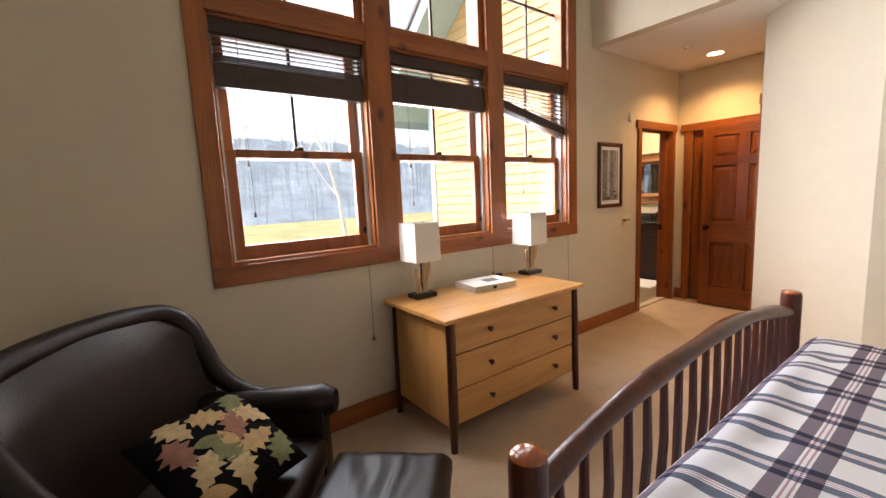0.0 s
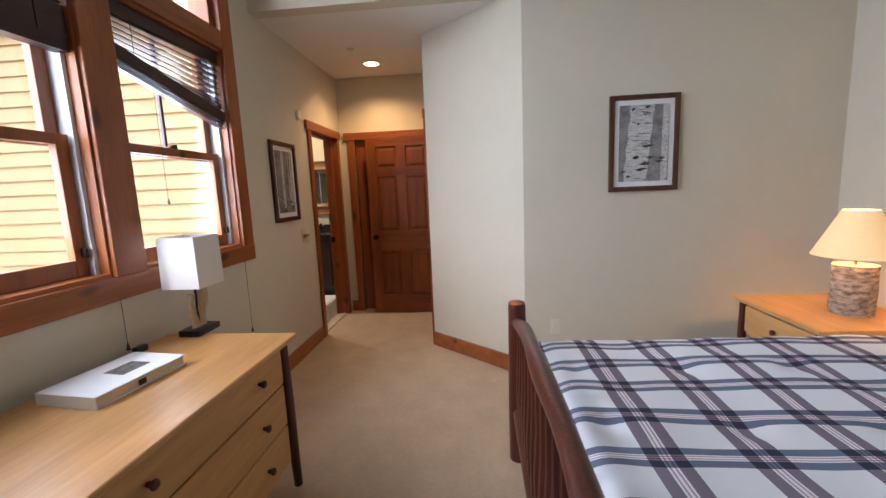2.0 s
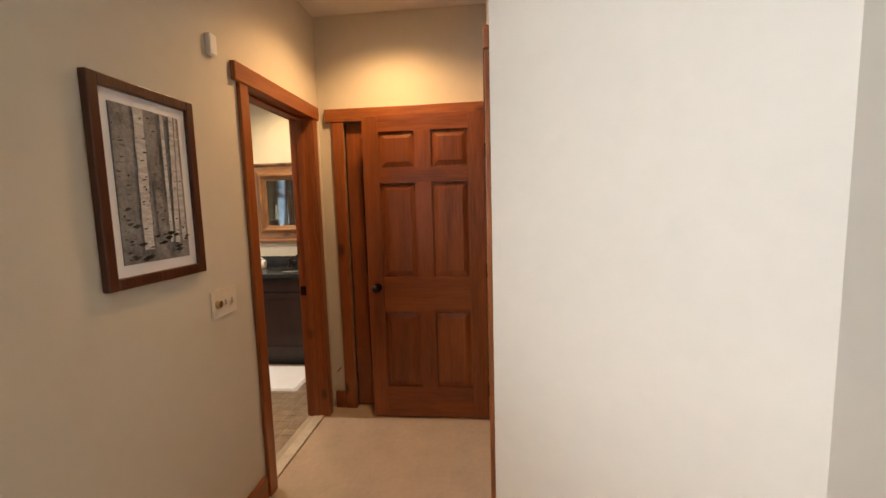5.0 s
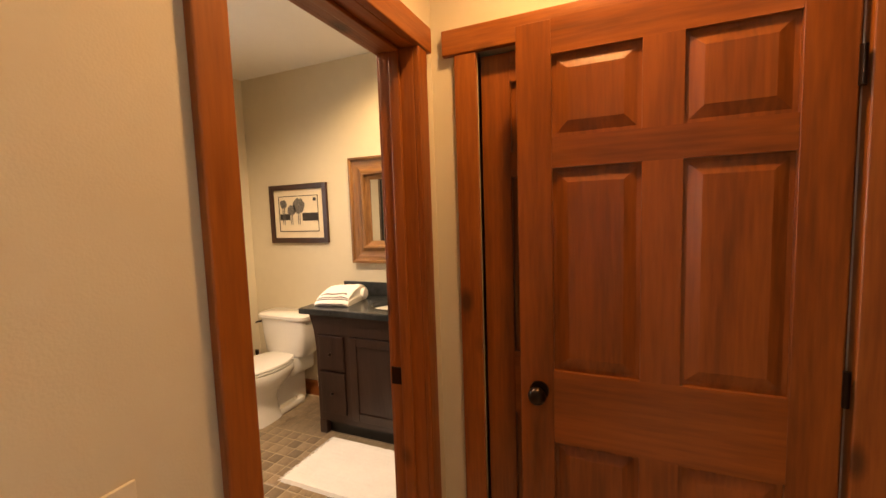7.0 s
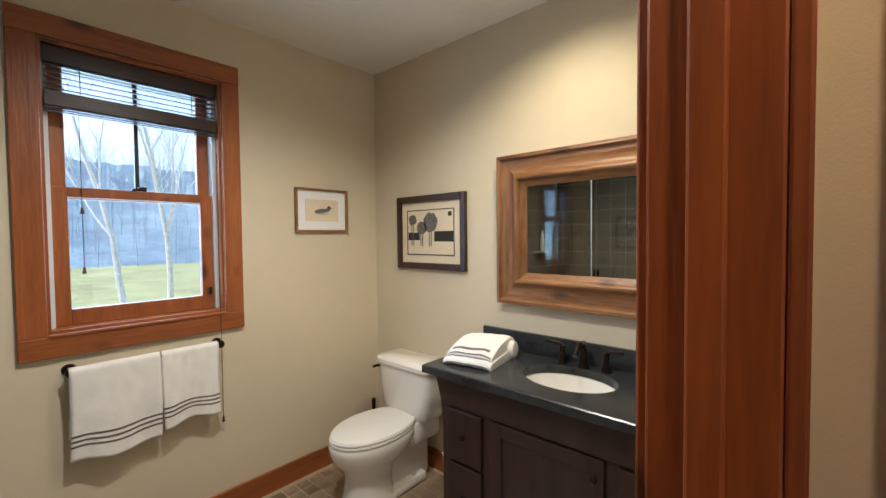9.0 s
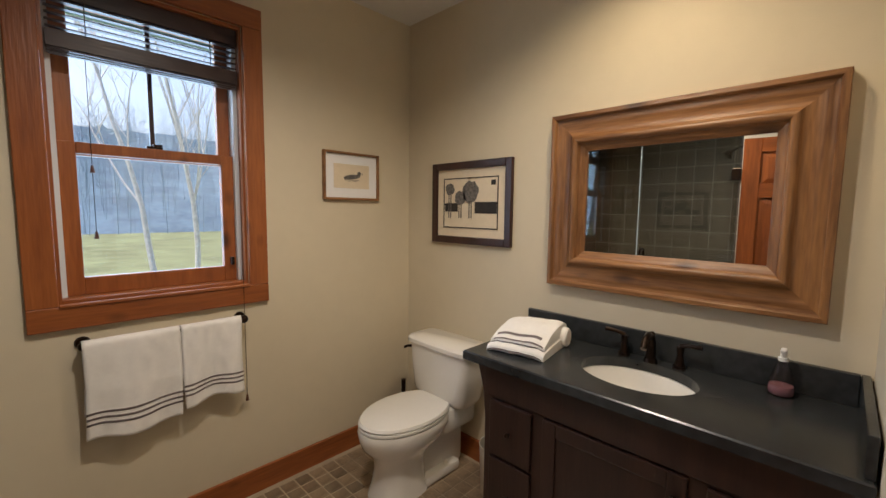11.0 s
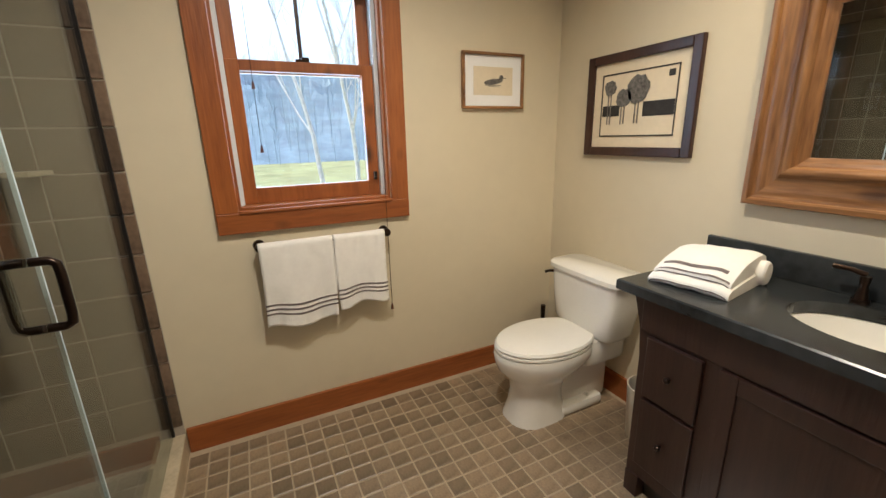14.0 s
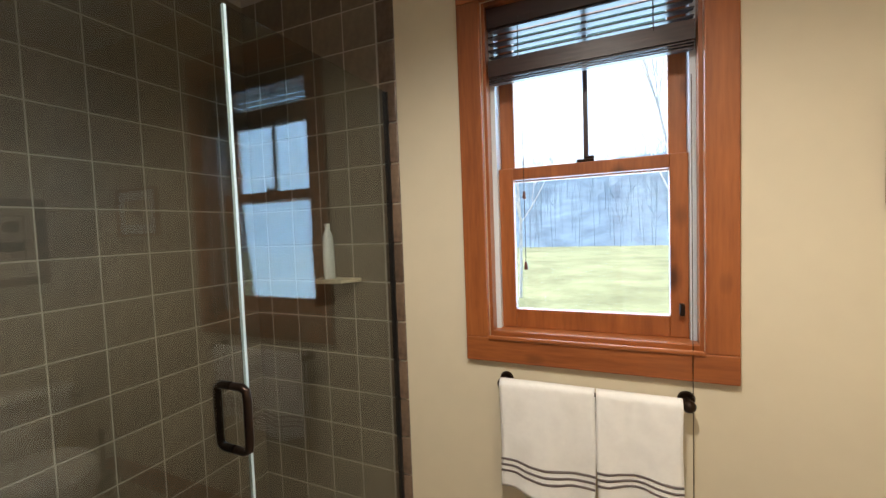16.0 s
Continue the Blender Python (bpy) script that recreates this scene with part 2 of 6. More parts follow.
TEAL = mat("teal_trim_paint", (0.27, 0.43, 0.50), 0.55, var=0.05)
ROOF = mat("grey_shingle", (0.12, 0.12, 0.12), 0.9, var=0.3)
GRASS = mat("spring_lawn", (0.31, 0.325, 0.16), 0.95, var=0.3, scale=0.6, bump=0.6, bump_scale=40, spec=0.1)
BIRCH = mat("white_birch_trunk", (0.72, 0.70, 0.66), 0.8, var=0.25, scale=9)
# bare branches lightened to pale blue-grey: the haze sits in this colour
FARTREE = mat("haze_tinted_branches", (0.32, 0.395, 0.42), 0.95, var=0.2)
BARETREE = mat("bare_grey_branches", (0.19, 0.18, 0.175), 0.9, var=0.3)
# blue-grey of distant haze is painted into the hill's base colour
HILL = mat("haze_tinted_hillside", (0.265, 0.345, 0.385), 1.0, var=0.3, scale=0.35, spec=0.0)
CONIFER = mat("dark_conifer", (0.045, 0.065, 0.045), 0.95, var=0.4, scale=3)
PLASTIC = mat("almond_plastic", (0.72, 0.66, 0.54), 0.4, var=0.02)
CUSHION = mat("black_needlepoint", (0.010, 0.009, 0.010), 0.95, bump=0.8, bump_scale=300, spec=0.05)
LEAVES = [mat("stitched_leaf_" + n, c, 0.95, var=0.2, scale=40, bump=0.8, bump_scale=300, spec=0.05)
          for n, c in (("tan", (0.60, 0.45, 0.25)), ("green", (0.22, 0.23, 0.12)), ("gold", (0.56, 0.38, 0.19)), ("rose", (0.36, 0.18, 0.13)))]
SOAP = mat("pink_soap", (0.26, 0.13, 0.15), 0.1, var=0.05)
CLEAR = glass("clear_plastic", (0.9, 0.88, 0.88), ior=1.4)
BRASS = mat("brushed_brass", (0.55, 0.42, 0.22), 0.3, metal=1.0)

# ---- builders ----


def box(bm, x0, x1, y0, y1, z0, z1, bevel=0.0, seg=2):
    r = bmesh.ops.create_cube(bm, size=1)
    bmesh.ops.transform(bm, matrix=Matrix.Translation(((x0 + x1) / 2, (y0 + y1) / 2, (z0 + z1) / 2)) @ Matrix.Diagonal((abs(x1 - x0), abs(y1 - y0), abs(z1 - z0), 1)), verts=r["verts"])
    if bevel:
        es = list({e for v in r["verts"] for e in v.link_edges})
        bmesh.ops.bevel(bm, geom=es, offset=bevel, segments=seg, affect="EDGES", profile=0.5)
    return bm


def rod(bm, a, b, r0, r1=None, seg=12, caps=True):
    a, b = Vector(a), Vector(b)
    d = b - a
    m = Matrix.Translation((a + b) / 2) @ d.to_track_quat("Z", "Y").to_matrix().to_4x4()
    bmesh.ops.create_cone(bm, cap_ends=caps, segments=seg, radius1=r0, radius2=r0 if r1 is None else r1, depth=d.length, matrix=m)
    return bm


def tube(bm, pts, radii, seg=10):
    """A bent round bar through points."""
    rings = []
    pts = [Vector(p) for p in pts]
    for i, p in enumerate(pts):
        d = (pts[min(i + 1, len(pts) - 1)] - pts[max(i - 1, 0)]).normalized()
        u = d.orthogonal().normalized() if not rings else (u - d * u.dot(d)).normalized()
        w = d.cross(u)
        r = radii[i] if isinstance(radii, (list, tuple)) else radii
        rings.append([bm.verts.new(p + (u * math.cos(2 * math.pi * k / seg) + w * math.sin(2 * math.pi * k / seg)) * r) for k in range(seg)])
    for a, b in zip(rings, rings[1:]):
        for k in range(seg):
            bm.faces.new((a[k], a[(k + 1) % seg], b[(k + 1) % seg], b[k]))
    bm.faces.new(rings[0][::-1])
    bm.faces.new(rings[-1])
    return bm


def loft(bm, sections, cap=True):
    """Joins closed rings of equal length."""
    rings = [[bm.verts.new(p) for p in s] for s in sections]
    for a, b in zip(rings, rings[1:]):
        n = len(a)
        for k in range(n):
            bm.faces.new((a[k], a[(k + 1) % n], b[(k + 1) % n], b[k]))
    if cap:
        bm.faces.new(rings[0][::-1])
        bm.faces.new(rings[-1])
    return bm


def oval(cx, cy, z, rx, ry, n=28, power=2.0, front=1.0):
    """A ring of a rounded shape; its -x side may be longer."""
    out = []
    for k in range(n):
        a = 2 * math.pi * k / n
        c, s = math.cos(a), math.sin(a)
        x = math.copysign(abs(c) ** (2 / power), c) * rx
        out.append((cx + (x * front if x < 0 else x), cy + math.copysign(abs(s) ** (2 / power), s) * ry, z))
    return out


def finish(bm, name, material, smooth=False):
    bmesh.ops.recalc_face_normals(bm, faces=bm.faces)
    me = bpy.data.meshes.new(name)
    bm.to_mesh(me)
    bm.free()
    me.materials.append(material)
    if smooth:
        for p in me.polygons:
            p.use_smooth = True
        me.set_sharp_from_angle(angle=radians(42))
    return me


def part(name, bm, material, parent=None, label="", smooth=False):
    ob = new(name, finish(bm, name, material, smooth))
    if parent is not None:
        ob.parent = parent
    return tagged(ob, label) if label else ob


def thing(name, x, y, z, label, category, rz=0, group="", kind=""):
    ob = new(name)
    ob.empty_display_size = 0.05
    ob.matrix_world = pose(x, y, z, 0, 0, rz)
    return tagged(ob, label, category, group, kind)


def structure(name, bm, material, label, category="", parent=None):
    return tagged(part(name, bm, material, parent), label, category or name.split("_")[0], kind="structure")


def B(*a, **k):
    return box(bmesh.new(), *a, **k)


def boxes(*bs, bevel=0.0):
    bm = bmesh.new()
    for b in bs:
        box(bm, *b, bevel=bevel)
    return bm


# ---- large structure ----
N, NT = 2.92, 3.05          # bedroom's window wall: inner and outer face
EX = 4.373                  # wall with the birch photograph
SY = -1.10                  # wall behind the bed's head
SH = 1.765                  # hall's south wall
EH = 6.165                  # hall's end wall
HC = 2.735                  # hall ceiling
BX, BN, BC = 7.375, 5.255, 2.67   # bathroom: mirror wall, window wall, ceiling
TOP = 4.1
structure("floor", boxes((-1.6, EX, SY - 0.12, N, -0.05, 0), (EX - 0.001, EH + 0.1, 1.0, N + 0.06, -0.05, -0.0005), (5.0, 7.5, -0.5, 1.75, -0.05, -0.001)), CARPET, "beige wall-to-wall carpet with short pile", "carpet")
# window wall with its opening and the bathroom doorway
DX0, DX1, DZ = 5.292, 6.018, 2.045
wb = boxes((-1.6, 1.10, N, NT, 0, TOP), (1.10, 4.06, N, NT, 0, 1.06), (1.10, 4.06, N, NT, 3.42, TOP), (4.06, DX0 - 0.02, N, NT, 0, TOP),
           (DX0 - 0.02, DX1 + 0.02, N, NT, DZ + 0.02, TOP), (DX1 + 0.02, BX + 0.15, N, NT, 0, TOP))
structure("wall_north", wb, WALL, "cream painted plaster wall with windows and a doorway", "wall")
structure("wall_west", B(-1.72, -1.6, SY - 0.12, NT, 0, TOP), WALL, "plain cream painted wall", "wall")
structure("wall_south", B(-1.6, EX + 0.12, SY - 0.12, SY, 0, TOP), WALL, "cream painted wall behind the bed", "wall")
structure("wall_east", boxes((EX, EX + 0.12, SY, 1.0, 0, TOP), (EX, EX + 0.12, 1.0, N, HC, TOP)), WALL, "cream painted wall with a framed photograph", "wall")
bm = bmesh.new()
ax, ay = 5.02, 1.765
pts = [(EX, 1.0), (ax, ay), (ax + 0.02, ay - 0.12), (EX + 0.12, 0.95)]
loft(bm, [[(x, y, 0) for x, y in pts], [(x, y, HC) for x, y in pts]])
structure("wall_angled", bm, WALL, "narrow cream painted wall set at an angle", "wall")
structure("wall_hall_south", boxes((ax + 0.02, 5.132, SH - 0.12, SH, 0, HC), (5.13, 6.06, SH - 0.12, SH, 2.07, HC), (6.06, 7.5, SH - 0.12, SH, 0, HC)), WALL, "cream painted hall wall with a doorway", "wall")
structure("wall_hall_end", boxes((EH, EH + 0.1, SH, 1.87, 0, HC), (EH, EH + 0.1, 1.87, 2.745, 2.045, HC), (EH, EH + 0.1, 2.745, N, 0, HC)), WALL, "cream painted hall end wall above a closet door", "wall")
structure("ceiling", B(-1.72, EX + 0.12, SY - 0.12, NT, TOP, TOP + 0.1), CEIL, "high white bedroom ceiling")
structure("ceiling_hall", B(EX + 0.12, EH + 0.1, 0.9, N, HC, HC + 0.1), CEIL, "low cream hall ceiling with a recessed lamp", "ceiling")
# dark red space beyond the hall's open door, and the closet behind the end door
structure("wall_closet_red", boxes((5.05, 7.5, -0.5, -0.4, 0, 2.6), (5.05, 5.12, -0.4, SH - 0.14, 0, 2.6), (7.4, 7.5, -0.4, SH - 0.125, 0, 2.6)), REDWALL, "deep red painted wall beyond the open door", "wall")
structure("ceiling_closet", B(5.05, 7.5, -0.5, SH - 0.125, 2.6, 2.65), CEIL, "plain ceiling of the red room", "ceiling")
structure("wall_closet_back", boxes((6.55, 6.6, 1.6, 2.9, 0, 2.7), (EH + 0.1, 6.6, 1.55, 1.6, 0, 2.7)), WALL, "plain closet wall", "wall")
# bathroom shell
structure("wall_bath_east", B(BX, BX + 0.12, NT, BN + 0.12, 0, TOP), WALLB, "cream painted wall behind the vanity", "wall")
WX0, WX1, WZ0, WZ1 = 5.63, 6.325, 1.10, 2.335
structure("wall_bath_north", boxes((5.265, WX0, BN, BN + 0.16, -0.6, TOP - 1), (WX0, WX1, BN, BN + 0.16, -0.6, WZ0), (WX0, WX1, BN, BN + 0.16, WZ1, TOP - 1), (WX1, BX, BN, BN + 0.16, -0.6, TOP - 1)), WALLB, "cream painted bathroom wall with a window", "wall")
structure("wall_bath_west", boxes((5.10, 5.2, NT, 3.66, 0, BC), (4.30, 5.2, 3.66, 3.76, 0, BC)), WALL, "plain cream wall beside the shower", "wall")
structure("ceiling_bath", B(4.2, BX, NT, BN + 0.16, BC, BC + 0.1), CEIL, "white bathroom ceiling", "ceiling")
structure("floor_bath", B(5.12, BX, N + 0.06, BN, -0.06, -0.0005), GROUT, "small brown slate tiles with tan grout", "floor")


def baseboard(name, *bs):
    structure(name, boxes(*bs, bevel=0.004), PINE[0] if bs[0][1] - bs[0][0] > bs[0][3] - bs[0][2] else PINE[1], "stained knotty pine baseboard", "baseboard")


baseboard("baseboard_north", (-1.6, 5.205, N - 0.018, N, 0, 0.125))
baseboard("baseboard_red_room", (7.382, 7.4, -0.4, SH - 0.13, 0, 0.125))
baseboard("baseboard_west", (-1.6, -1.582, SY, N - 0.02, 0, 0.125))
baseboard("baseboard_south", (-1.58, EX - 0.02, SY, SY + 0.018, 0, 0.125))
baseboard("baseboard_east", (EX - 0.018, EX, SY + 0.02, 0.992, 0, 0.125))
bm = bmesh.new()
d = Vector((ax - EX, ay - 1.0)).normalized()
nrm = Vector((-d.y, d.x)) * 0.018
pts = [(EX, 1.0), (ax, ay), (ax + nrm.x, ay + nrm.y), (EX + nrm.x, 1.0 + nrm.y)]
loft(bm, [[(x, y, 0) for x, y in pts], [(x, y, 0.125) for x, y in pts]])
structure("baseboard_angled", bm, PINE[0], "stained knotty pine baseboard", "baseboard")
baseboard("baseboard_hall_end", (EH - 0.018, EH, 2.83, N - 0.02, 0, 0.125))
baseboard("baseboard_bath_north", (5.272, BX - 0.02, BN - 0.018, BN, -0.005, 0.125))
baseboard("baseboard_bath_east", (BX - 0.018, BX, 4.2, BN - 0.001, -0.005, 0.125))

# ---- windows ----


def sash_window(name, x0, x1, z0, z1, y, mid, blind_gap, label, latch=True, depth=0.16):
    """A double-hung window in an opening; y is the room's wall face."""
    w = tagged(new(name), label, "window", kind="structure")
    w.matrix_world = pose(x0, y, z0)
    W, H, M = x1 - x0, z1 - z0, mid - z0
    part("jamb_liner", boxes((0.012, 0.03, 0.05, depth, 0, H), (W - 0.03, W - 0.012, 0.05, depth, 0, H)), VINYL, w, "pale vinyl jamb liner")
    part("side_jamb", boxes((-0.005, 0.012, 0.003, depth, 0, H)), PINE[2], w)
    part("side_jamb", boxes((W - 0.012, W + 0.005, 0.003, depth, 0, H)), PINE[2], w)
    part("window_sill", boxes((0.01, W - 0.01, 0.003, depth + 0.03, -0.01, 0.022), bevel=0.004), PINE[0], w)
    part("head_jamb", boxes((0.01, W - 0.01, 0.003, depth, H - 0.015, H)), PINE[0], w)
    s = 0.055
    lower = part("lower_sash", boxes((0.03, 0.03 + s, 0.075, 0.11, 0.022, M), (W - 0.03 - s, W - 0.03, 0.075, 0.11, 0.022, M),
                                     (0.03 + s, W - 0.03 - s, 0.076, 0.109, 0.022, 0.022 + 0.072), (0.03 + s, W - 0.03 - s, 0.072, 0.109, M - 0.045, M), bevel=0.003), PINE[2], w)
    part("pane", B(0.03 + s, W - 0.03 - s, 0.092, 0.096, 0.094, M - 0.045), PANE, lower)
    upper = part("upper_sash", boxes((0.03, 0.03 + s, 0.112, 0.145, M - 0.05, H - 0.015), (W - 0.03 - s, W - 0.03, 0.112, 0.145, M - 0.05, H - 0.015),
                                     (0.03 + s, W - 0.03 - s, 0.113, 0.144, M - 0.05, M), (0.03 + s, W - 0.03 - s, 0.113, 0.144, H - 0.07, H - 0.015), bevel=0.003), PINE[2], w)
    part("pane", B(0.03 + s, W - 0.03 - s, 0.128, 0.132, M, H - 0.07), PANE, upper)
    part("muntin", B(W / 2 - 0.009, W / 2 + 0.009, 0.12, 0.14, M, H - 0.07, bevel=0.003), FRAMEDARK, upper)
    if latch:
        part("sash_latch", boxes((W / 2 - 0.03, W / 2 + 0.03, 0.08, 0.105, M, M + 0.012), (W / 2 - 0.005, W / 2 + 0.03, 0.082, 0.1, M + 0.012, M + 0.022), bevel=0.003), BRONZE, lower)
        part("sash_lift", boxes((W - 0.06, W - 0.045, 0.05, 0.075, 0.10, 0.14), bevel=0.004), BRONZE, lower)
    for o in w.children_recursive:
        if o.name.startswith("pane"):
            o.visible_shadow = False
    return w


def transom_window(name, x0, x1, z0, z1, y):
    w = tagged(new(name), "fixed upper window in a stained pine frame", "window", kind="structure")
    w.matrix_world = pose(x0, y, z0)
    W, H = x1 - x0, z1 - z0
    part("window_frame", boxes((0, 0.045, 0.02, 0.15, 0, H), (W - 0.045, W, 0.02, 0.15, 0, H), (0.045, W - 0.045, 0.021, 0.15, 0, 0.03), (0.045, W - 0.045, 0.021, 0.15, H - 0.03, H), bevel=0.003), PINE[2], w)
    p = part("pane", B(0.045, W - 0.045, 0.1, 0.104, 0.03, H - 0.03), PANE, w)
    p.visible_shadow = False
    part("muntin", B(W / 2 - 0.009, W / 2 + 0.009, 0.095, 0.11, 0.03, H - 0.03), FRAMEDARK, w)
    part("muntin", B(0.045, W - 0.045, 0.096, 0.111, H * 0.55, H * 0.55 + 0.018), FRAMEDARK, w)


WIN = ((1.16, 2.005), (2.17, 3.005), (3.17, 3.985))
ZS, ZH, ZT0, ZT1 = 1.105, 2.36, 2.47, 3.33
for i, (x0, x1) in enumerate(WIN):
    sash_window("window_%d" % (i + 1), x0, x1, ZS, ZH, N, 1.715, 0, "double-hung window in a stained pine frame")
    transom_window("window_%d" % (i + 4), x0, x1, ZT0, ZT1, N)
casing = [("casing_bottom", (1.065, 4.105, N - 0.022, N + 0.003, 1.005, ZS), 0), ("casing_left", (1.065, 1.16, N - 0.02, N + 0.02, ZS, ZT1), 2), ("casing_right", (3.985, 4.105, N - 0.02, N + 0.02, ZS, ZT1), 2),
          ("mullion", (2.005, 2.17, N - 0.02, NT, ZS, ZT1), 2), ("mullion", (3.005, 3.17, N - 0.02, NT, ZS, ZT1), 2), ("casing_top", (1.065, 4.105, N - 0.022, N + 0.003, ZT1, ZT1 + 0.1), 0)]
trim = tagged(new("trim_window_casing"), "wide stained knotty pine casing round the windows", "window casing", kind="structure")
for nm, b, ax_ in casing:
    part(nm, B(*b, bevel=0.004), PINE[ax_], trim)
for x0, x1 in WIN:
    part("transom_rail", B(x0, x1, N - 0.018, NT, ZH, ZT0, bevel=0.004), PINE[0], trim)
part("rough_frame", boxes((1.10, 1.155, N + 0.021, NT, 1.06, 3.42), (3.99, 4.06, N + 0.021, NT, 1.06, 3.42), (1.155, 3.99, N + 0.021, NT, 1.06, ZS - 0.012), (1.155, 3.99, N + 0.021, NT, ZT1, 3.42)), PINE[2], trim)
part("sill_bead", B(1.18, 3.97, N - 0.03, N - 0.022, ZS - 0.012, ZS + 0.006, bevel=0.003), PINE[0], trim)

sash_window("window_7", WX0, WX1, WZ0, WZ1, BN, 1.735, 0, "double-hung bathroom window in knotty pine", depth=0.16)
btrim = tagged(new("trim_bath_window"), "knotty pine casing round the bathroom window", "window casing", kind="structure")
for nm, b, ax_ in (("casing_left", (5.54, WX0, BN - 0.022, BN, WZ0, WZ1), 2), ("casing_right", (WX1, 6.415, BN - 0.022, BN, WZ0, WZ1), 2), ("casing_top", (5.54, 6.415, BN - 0.024, BN, WZ1, 2.43), 0), ("casing_bottom", (5.54, 6.415, BN - 0.024, BN, 1.01, WZ0), 0), ("sill_bead", (WX0, WX1, BN - 0.032, BN - 0.02, WZ0 - 0.005, WZ0 + 0.01), 0)):
    part(nm, B(*b, bevel=0.004), PINE[ax_], btrim)

# ---- door frames and doors ----


def casing_set(name, bs, label):
    t = tagged(new(name), label, "door casing", kind="structure")
    for nm, b, ax_ in bs:
        part(nm, B(*b, bevel=0.004), PINE[ax_], t)
    return t


cs = casing_set("trim_bath_door", (
    ("casing_left", (5.222, DX0, N - 0.02, N, 0, DZ), 2), ("casing_right", (DX1, 6.085, N - 0.02, N, 0, DZ), 2), ("casing_head", (5.185, 6.115, N - 0.026, N, DZ, 2.13), 0),
    ("jamb_left", (DX0 - 0.02, DX0, N, NT + 0.005, 0, DZ), 2), ("jamb_right", (DX1, DX1 + 0.02, N, NT + 0.005, 0, DZ), 2), ("jamb_head", (DX0 - 0.02, DX1 + 0.02, N, NT + 0.005, DZ, DZ + 0.02), 0),
    ("door_stop", (DX1 - 0.012, DX1, N + 0.05, N + 0.09, 0, DZ), 2), ("door_stop", (DX0, DX0 + 0.012, N + 0.05, N + 0.09, 0, DZ), 2), ("door_stop", (DX0 + 0.012, DX1 - 0.012, N + 0.05, N + 0.09, DZ - 0.012, DZ), 0),
    ("casing_inside_right", (DX1 + 0.012, 6.085, NT, NT + 0.02, 0, DZ), 2), ("casing_inside_head", (5.22, 6.11, NT, NT + 0.024, DZ, 2.13), 0)), "stained pine casing and jambs of the bathroom doorway")
part("strike_plate", B(DX1 - 0.004, DX1, N + 0.095, N + 0.135, 0.87, 0.935, bevel=0.002), BRONZE, cs)
part("threshold", B(DX0, DX1, N + 0.02, N + 0.09, -0.01, 0.012, bevel=0.004), STONE, cs, "pale stone threshold")
casing_set("trim_closet_door", (
    ("casing_left", (EH - 0.02, EH, 2.745, 2.825, 0, 2.038), 2), ("casing_right", (EH - 0.02, EH, 1.79, 1.87, 0, 2.038), 2), ("casing_head", (EH - 0.026, EH, 1.79, 2.868, 2.038, 2.125), 1),
    ("jamb_left", (EH, EH + 0.1, 2.745, 2.762, 0, 2.045), 2)), "stained pine casing of the closet door")
casing_set("trim_hall_door", (
    ("casing_left", (5.045, 5.135, SH, SH + 0.02, 0, 2.05), 2), ("casing_right", (6.075, 6.14, SH, SH + 0.018, 0, 2.05), 2), ("casing_head", (5.03, 6.14, SH, SH + 0.024, 2.05, 2.135), 0),
    ("jamb_left", (5.13, 5.15, SH - 0.13, SH, 0, 2.05), 2), ("jamb_right", (6.03, 6.072, SH - 0.13, SH, 0, 2.05), 2), ("jamb_head", (5.15, 6.03, SH - 0.13, SH, 2.05, 2.07), 0)), "stained pine casing and jambs of the hall doorway")


